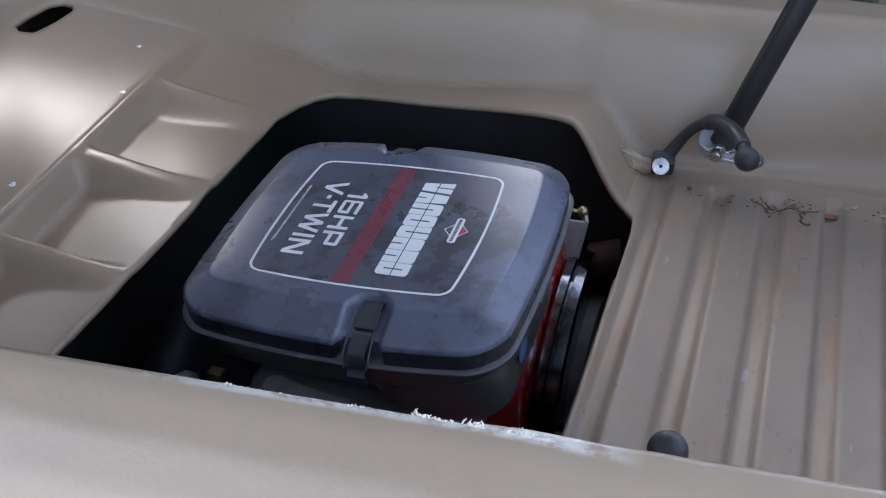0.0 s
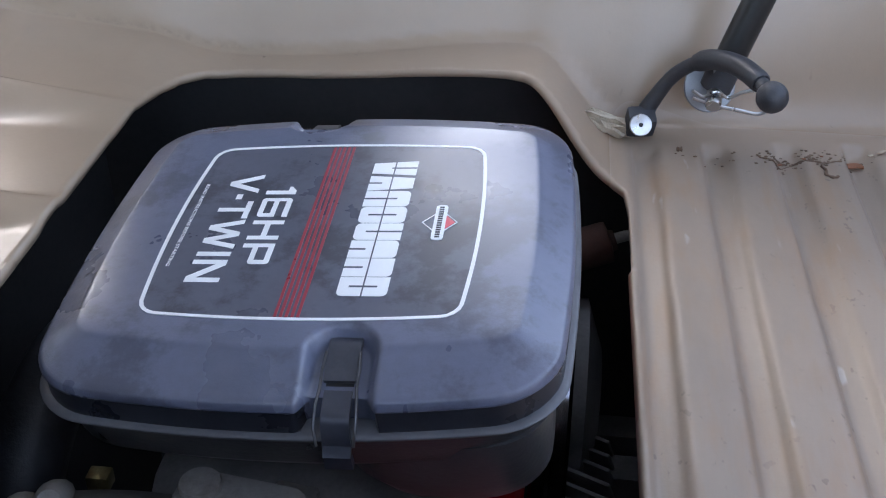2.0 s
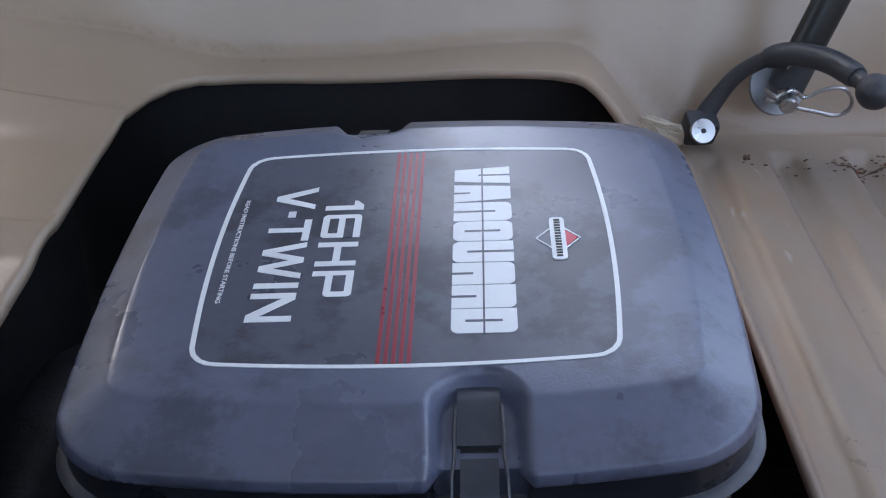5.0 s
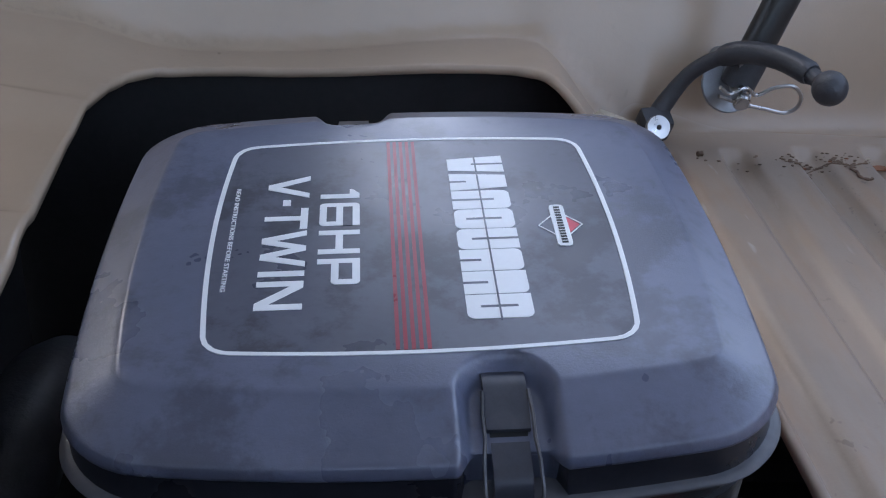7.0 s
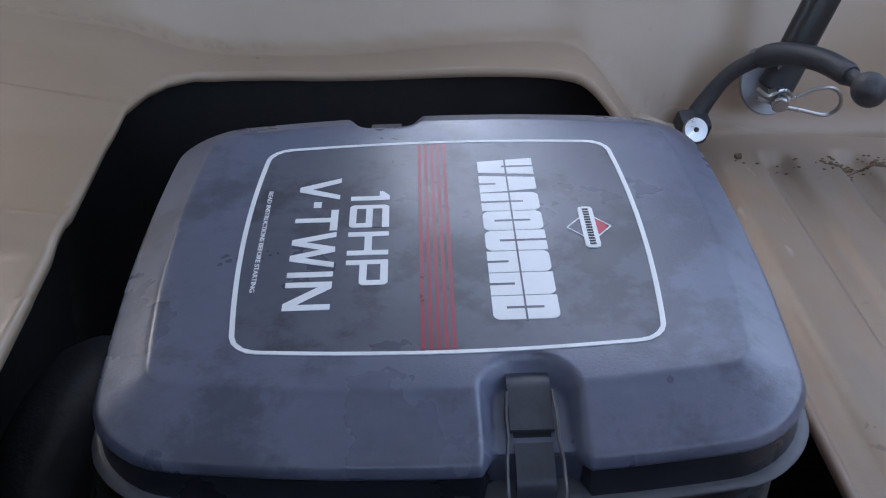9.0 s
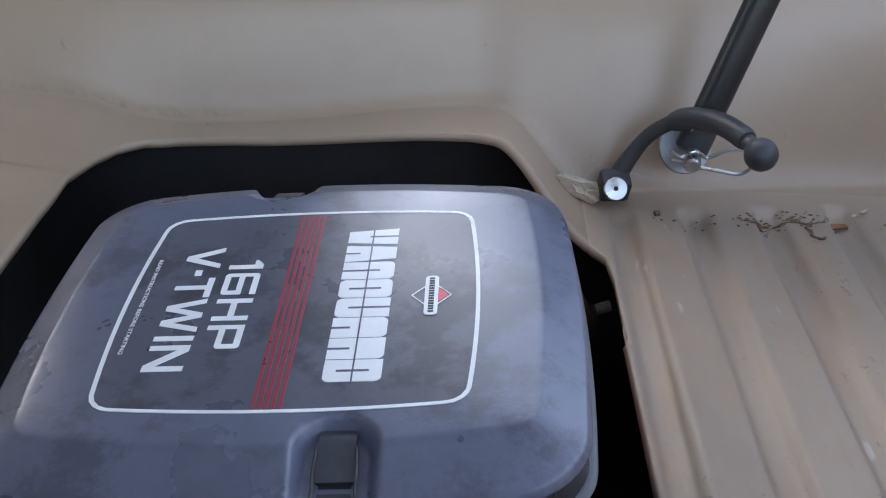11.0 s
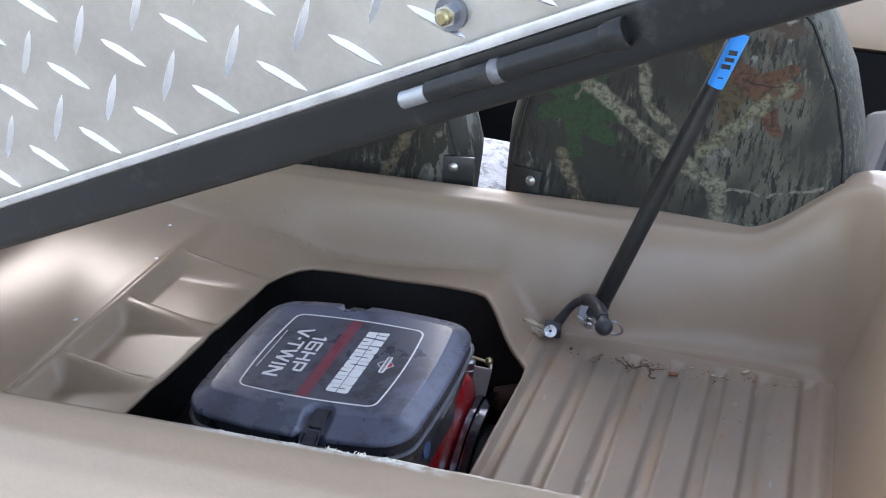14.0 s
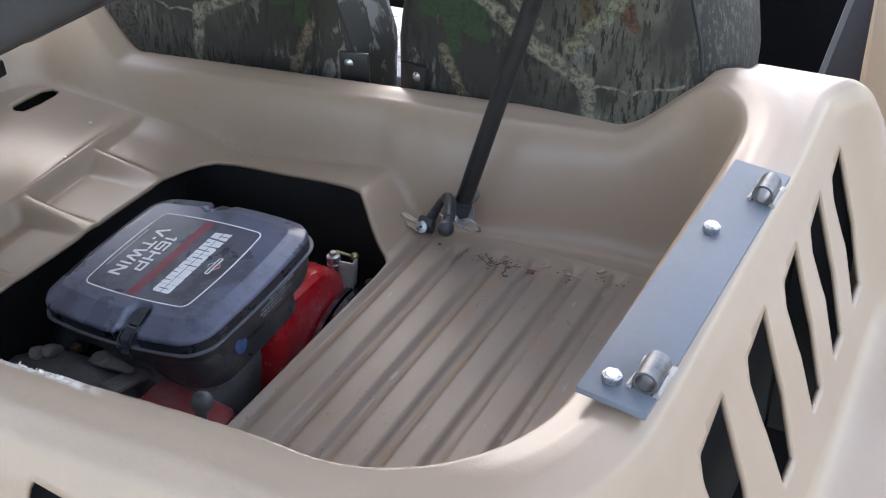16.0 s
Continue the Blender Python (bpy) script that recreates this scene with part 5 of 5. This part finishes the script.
        put("cross_tube", bm, ENGINE_DARK)
    bm = lathe([(0, 0.012), (0.006, 0.012), (0.0085, 0.008), (0.0085, 0), (0.006, -0.01), (0, -0.01)], pose(-0.030, 0.455, 0.716) @ Matrix.Scale(0.75, 4), 18)
    put("plug_cap", bm, DIRTY_METAL, "grey cap on the near side")
    return t


build_engine()


# stickers on the bowl side
def build_bowl_stickers():
    t = thing("warning_sticker", (0, 0, 0), "small round blue sticker on the side of the air cleaner", "sticker", m=COVER)
    part("disc", lathe([(0, 0.0006), (0.0085, 0.0006), (0.0088, 0)], pose(0.1030, -0.045, -0.0480, 0, 92, 0), 24), BLUE_DULL, t)
    return t


build_bowl_stickers()
bm = bmesh.new()
bmesh.ops.create_icosphere(bm, subdivisions=1, radius=0.0009, matrix=Matrix.Diagonal((1.0, 0.8, 0.6, 1)))
tagged(finish(bm, "seed_chip", LEAF_PALE, m=COVER @ pose(-0.0225, -0.0960, -0.0076)), "tiny pale seed chip lying on the lid", "seed")

# ---- small things on the tub ----
def surface(x, y):
    return float(tub_height(np.array([float(x)]), np.array([float(y)]))[0])


def build_near_strap():
    at = Vector((0.072, 0.338, surface(0.072, 0.338)))
    t = thing("rubber_strap", at, "black rubber hold-down strap with a ball end on the near wall", "strap")
    top = Vector((0.074, 0.366, 0.867)) - at
    pts = curve_points([Vector((0, 0, -0.001)), Vector((0.0, 0.006, 0.02)), Vector((0.001, 0.012, (top.z) * 0.6)), top], 6)
    part("arm", tube(pts, 0.0052, 12), RUBBER, t)
    bm = bmesh.new()
    bmesh.ops.create_uvsphere(bm, u_segments=20, v_segments=14, radius=0.0088, matrix=Matrix.Translation(top))
    part("ball_end", bm, RUBBER, t)
    return t


build_near_strap()


def build_rivets():
    for x, y in ((-0.384, 0.664), (-0.412, 0.735), (-0.378, 0.520)):
        z = surface(x, y)
        bm = lathe([(0, 0.0012), (0.0010, 0.0012), (0.0024, 0.0006), (0.0027, -0.0005)], pose(x, y, z, 0, -12, 0), 16)
        tagged(finish(bm, "rivet", ZINC), "small bright rivet in the tan side panel", "rivet", "panel rivets")


build_rivets()


def build_debris():
    rnd = random.Random(4)
    def lie(x, y):
        return surface(x, y)
    flakes = []
    for i in range(12):
        x = rnd.uniform(0.085, 0.275)
        red = rnd.random() < 0.5
        flakes.append((x, 0.779 + 0.12 * (x - 0.12) + rnd.gauss(0, 0.005), rnd.uniform(0.002, 0.0042), LEAF_RED if red else LEAF_PALE, "small red-brown leaf crumb on the floor" if red else "pale dry seed flake on the floor"))
    # curled red-brown leaf
    for (x, y, L, mat, lab) in (*flakes, (0.149, 0.779, 0.015, LEAF_RED, "curled red-brown dry leaf on the floor"), (0.168, 0.788, 0.006, LEAF_PALE, "pale dry seed flake on the floor"), (0.190, 0.789, 0.009, LEAF_PALE, "pale dry seed flake on the floor"),
                                (0.198, 0.792, 0.005, LEAF_PALE, "pale dry seed flake on the floor"), (0.222, 0.803, 0.010, LEAF_PALE, "pale dry seed flake on the floor"), (0.205, 0.785, 0.005, LEAF_PALE, "pale dry seed flake on the floor")):
        ang = rnd.uniform(-40, 40)
        bm = bmesh.new()
        rows = []
        for i in range(9):
            u = i / 8 - 0.5
            w = 0.20 * L * math.sqrt(max(0.02, 1 - (2 * u) ** 2))
            rows.append([bm.verts.new((u * L, v * w, 0.0012 + 0.10 * L * (v * v) + 0.06 * L * math.sin(5 * u))) for v in (-1, -0.4, 0.4, 1)])
        for a, b in zip(rows, rows[1:]):
            for k in range(3):
                bm.faces.new((a[k], a[k + 1], b[k + 1], b[k]))
        r = bmesh.ops.extrude_face_region(bm, geom=list(bm.faces))
        bmesh.ops.translate(bm, verts=[v for v in r["geom"] if isinstance(v, bmesh.types.BMVert)], vec=(0, 0, 0.0006))
        bmesh.ops.recalc_face_normals(bm, faces=bm.faces)
        tagged(finish(bm, "dry_leaf", mat, m=pose(x, y, lie(x, y), 0, 0, ang)), lab, "leaf", "debris on the cargo floor")
    # dark twig of many small kinks with a hooked branch
    def stick(pts, r):
        c = curve_points([Vector((x, y, lie(x, y) + r * 0.9)) for x, y in pts], 4)
        return tube(c, [r * (1 + 0.35 * math.sin(2.1 * i)) for i in range(len(c))], 6)
    tagged(finish(stick([(0.094, 0.774), (0.100, 0.7715), (0.106, 0.7735), (0.113, 0.7755), (0.118, 0.7745), (0.125, 0.7735), (0.131, 0.7715), (0.137, 0.7745), (0.142, 0.7755)], 0.0005), "twig", TWIG), "thin dark broken twig lying on the floor", "twig", "debris on the cargo floor")
    tagged(finish(stick([(0.131, 0.772), (0.1285, 0.767), (0.1305, 0.762), (0.1290, 0.758), (0.1330, 0.754), (0.1365, 0.7555)], 0.0008), "twig", TWIG), "hooked dark bit of twig lying on the floor", "twig", "debris on the cargo floor")
    tagged(finish(stick([(0.098, 0.781), (0.102, 0.7795), (0.107, 0.780), (0.110, 0.777)], 0.0006), "twig", TWIG), "short dark broken twig lying on the floor", "twig", "debris on the cargo floor")
    bm = bmesh.new()
    for i in range(130):
        x = rnd.gauss(0.118, 0.020) if i % 5 else rnd.uniform(0.03, 0.28)
        y = 0.776 + 0.12 * (x - 0.1) + rnd.gauss(0, 0.0045)
        s = rnd.uniform(0.0003, 0.0009)
        bmesh.ops.create_icosphere(bm, subdivisions=1, radius=s, matrix=Matrix.Translation((x, y, lie(x, y) + s * 0.5)) @ Matrix.Diagonal((1.6, 0.9, 0.7, 1)))
    tagged(finish(bm, "grit", TWIG), "dark crumbs of bark and grit along the floor edge", "grit", kind="stuff")
    tagged(finish(stick([(0.042, 0.7765), (0.045, 0.7772)], 0.0014), "grit_crumb", TWIG), "one dark crumb on the cargo floor", "crumb", "debris on the cargo floor")
    # torn yellowed foam by the strap
    bm = bmesh.new()
    bmesh.ops.create_icosphere(bm, subdivisions=3, radius=1)
    for v in bm.verts:
        v.co *= 1 + 0.40 * noise.noise(v.co * 2.3) + 0.45 * noise.noise(v.co * 5)
        v.co = Vector((v.co.x * 0.0205, v.co.y * 0.0060, v.co.z * 0.0085))
    tagged(finish(bm, "foam_scrap", FOAM, m=pose(-0.003, 0.795, surface(-0.003, 0.795) + 0.003, 25, 8, -10)), "torn scrap of yellowed foam beside the strap", "foam")


build_debris()


def build_fray():
    """Torn fibres on the cut edge of the near rim."""
    rnd = random.Random(9)
    bm = bmesh.new()
    tufts = ((-0.083, 0.0016), (-0.060, 0.0012), (-0.030, 0.0014), (-0.0075, 0.0042), (-0.001, 0.0020), (0.0120, 0.0034), (0.0250, 0.0028), (0.0330, 0.0016))
    for i in range(150):
        x0, reach = tufts[i % len(tufts)]
        x = x0 + rnd.gauss(0, 0.0028)
        y = 0.2862
        z = surface(x, y) - 0.0005
        d = Vector((rnd.uniform(-1.2, 1.2), rnd.uniform(-0.2, 1.3), rnd.uniform(-0.1, 1.0))).normalized() * rnd.uniform(0.3, 1.0) * reach
        a = Vector((x, y, z))
        b = a + d * 0.6 + Vector((rnd.uniform(-1, 1), 0, rnd.uniform(-1, 1))) * reach * 0.25
        tube([a, b, a + d], [0.00042, 0.00036, 0.00018], 4, bm=bm)
    tagged(finish(bm, "torn_fibres", FRAY), "pale torn fibres along the cut plastic edge", "fibres", kind="stuff")


FRAY = material("pale_fibres", (0.66, 0.61, 0.54), 0.9, vary=0.2, scale=90)
build_fray()

# ---- cab beyond the seats ----
CAB_BLACK = material("cab_black", (0.006, 0.006, 0.0065), 0.8, vary=0.4, scale=5, grain=0.0006, grain_scale=120, spec=0.12)
tagged(finish(box((1.10, 0.02, 0.42), (0.0, 1.95, 0.62)), "wall_dash", CAB_BLACK), "black lower dash across the cab", "wall", kind="structure")
tagged(finish(box((1.10, 0.95, 0.02), (0.0, 1.48, 0.42)), "floor_cab", CAB_BLACK), "black rubber floor of the cab", "floor", kind="structure")
tagged(finish(box((0.02, 0.95, 0.36), (-0.56, 1.48, 0.60)), "wall_cab_side", CAB_BLACK), "black inner side of the cab", "wall", kind="structure")


def build_cowl():
    """Tan front cowl with a rounded lower edge, above the dark dash."""
    rings = []
    for x in np.linspace(-0.50, 0.56, 30):
        prof = [(2.02, 0.83), (1.955, 0.83), (1.940, 0.838), (1.938, 0.852), (1.95, 0.90), (1.985, 0.96), (2.04, 1.0), (2.30, 1.02), (2.30, 0.99), (2.05, 0.97)]
        rings.append([Vector((x, y, z)) for y, z in prof])
    return tagged(finish(loft(rings), "front_cowl", TAN, sharp=50), "tan plastic front cowl above the dark dash", "cowl", kind="structure")


build_cowl()


def build_side_panel():
    """Tan body side rising beside the seat, with a grey inner face."""
    rings = []
    for y, x, top in ((1.175, 0.398, 0.86), (1.20, 0.388, 1.00), (1.40, 0.385, 1.04), (1.60, 0.385, 1.05)):
        rings.append([Vector((x, y, 0.45)), Vector((x, y, top - 0.01)), Vector((x + 0.008, y, top)), Vector((x + 0.05, y, top - 0.004)), Vector((x + 0.06, y, top - 0.02)), Vector((x + 0.06, y, 0.45))])
    return tagged(finish(loft(rings), "side_panel", TAN, sharp=40), "tan plastic body side beside the seat", "body panel", kind="structure")


build_side_panel()
GREY_TRIM = material("grey_trim", (0.045, 0.045, 0.05), 0.6, vary=0.3, scale=12)
bm = box((0.085, 0.34, 0.36), (0.352, 1.40, 0.69), 0.020, pose(0, 0, 0, -18, 10, 0), 3)
tagged(finish(bm, "seat_side_trim", GREY_TRIM), "dark grey moulded trim beside the seat", "trim", kind="structure")


def build_seat_cushion(cx):
    rings = []
    for z, k in ((0.62, 0.02), (0.64, 0.0), (0.75, 0.0), (0.785, 0.012), (0.80, 0.05)):
        rings.append([Vector((x, y, z)) for x, y in even_outline(rounded_rect(cx - 0.195 + k, cx + 0.195 - k, 1.05 + k, 1.29 - k, 0.07), 80)])
    bm = loft(rings)
    return tagged(finish(bm, "seat_cushion", PALE_VINYL), "pale grey seat cushion in front of the backrest", "cushion", "front seats")


build_seat_cushion(0.112)
build_seat_cushion(-0.298)
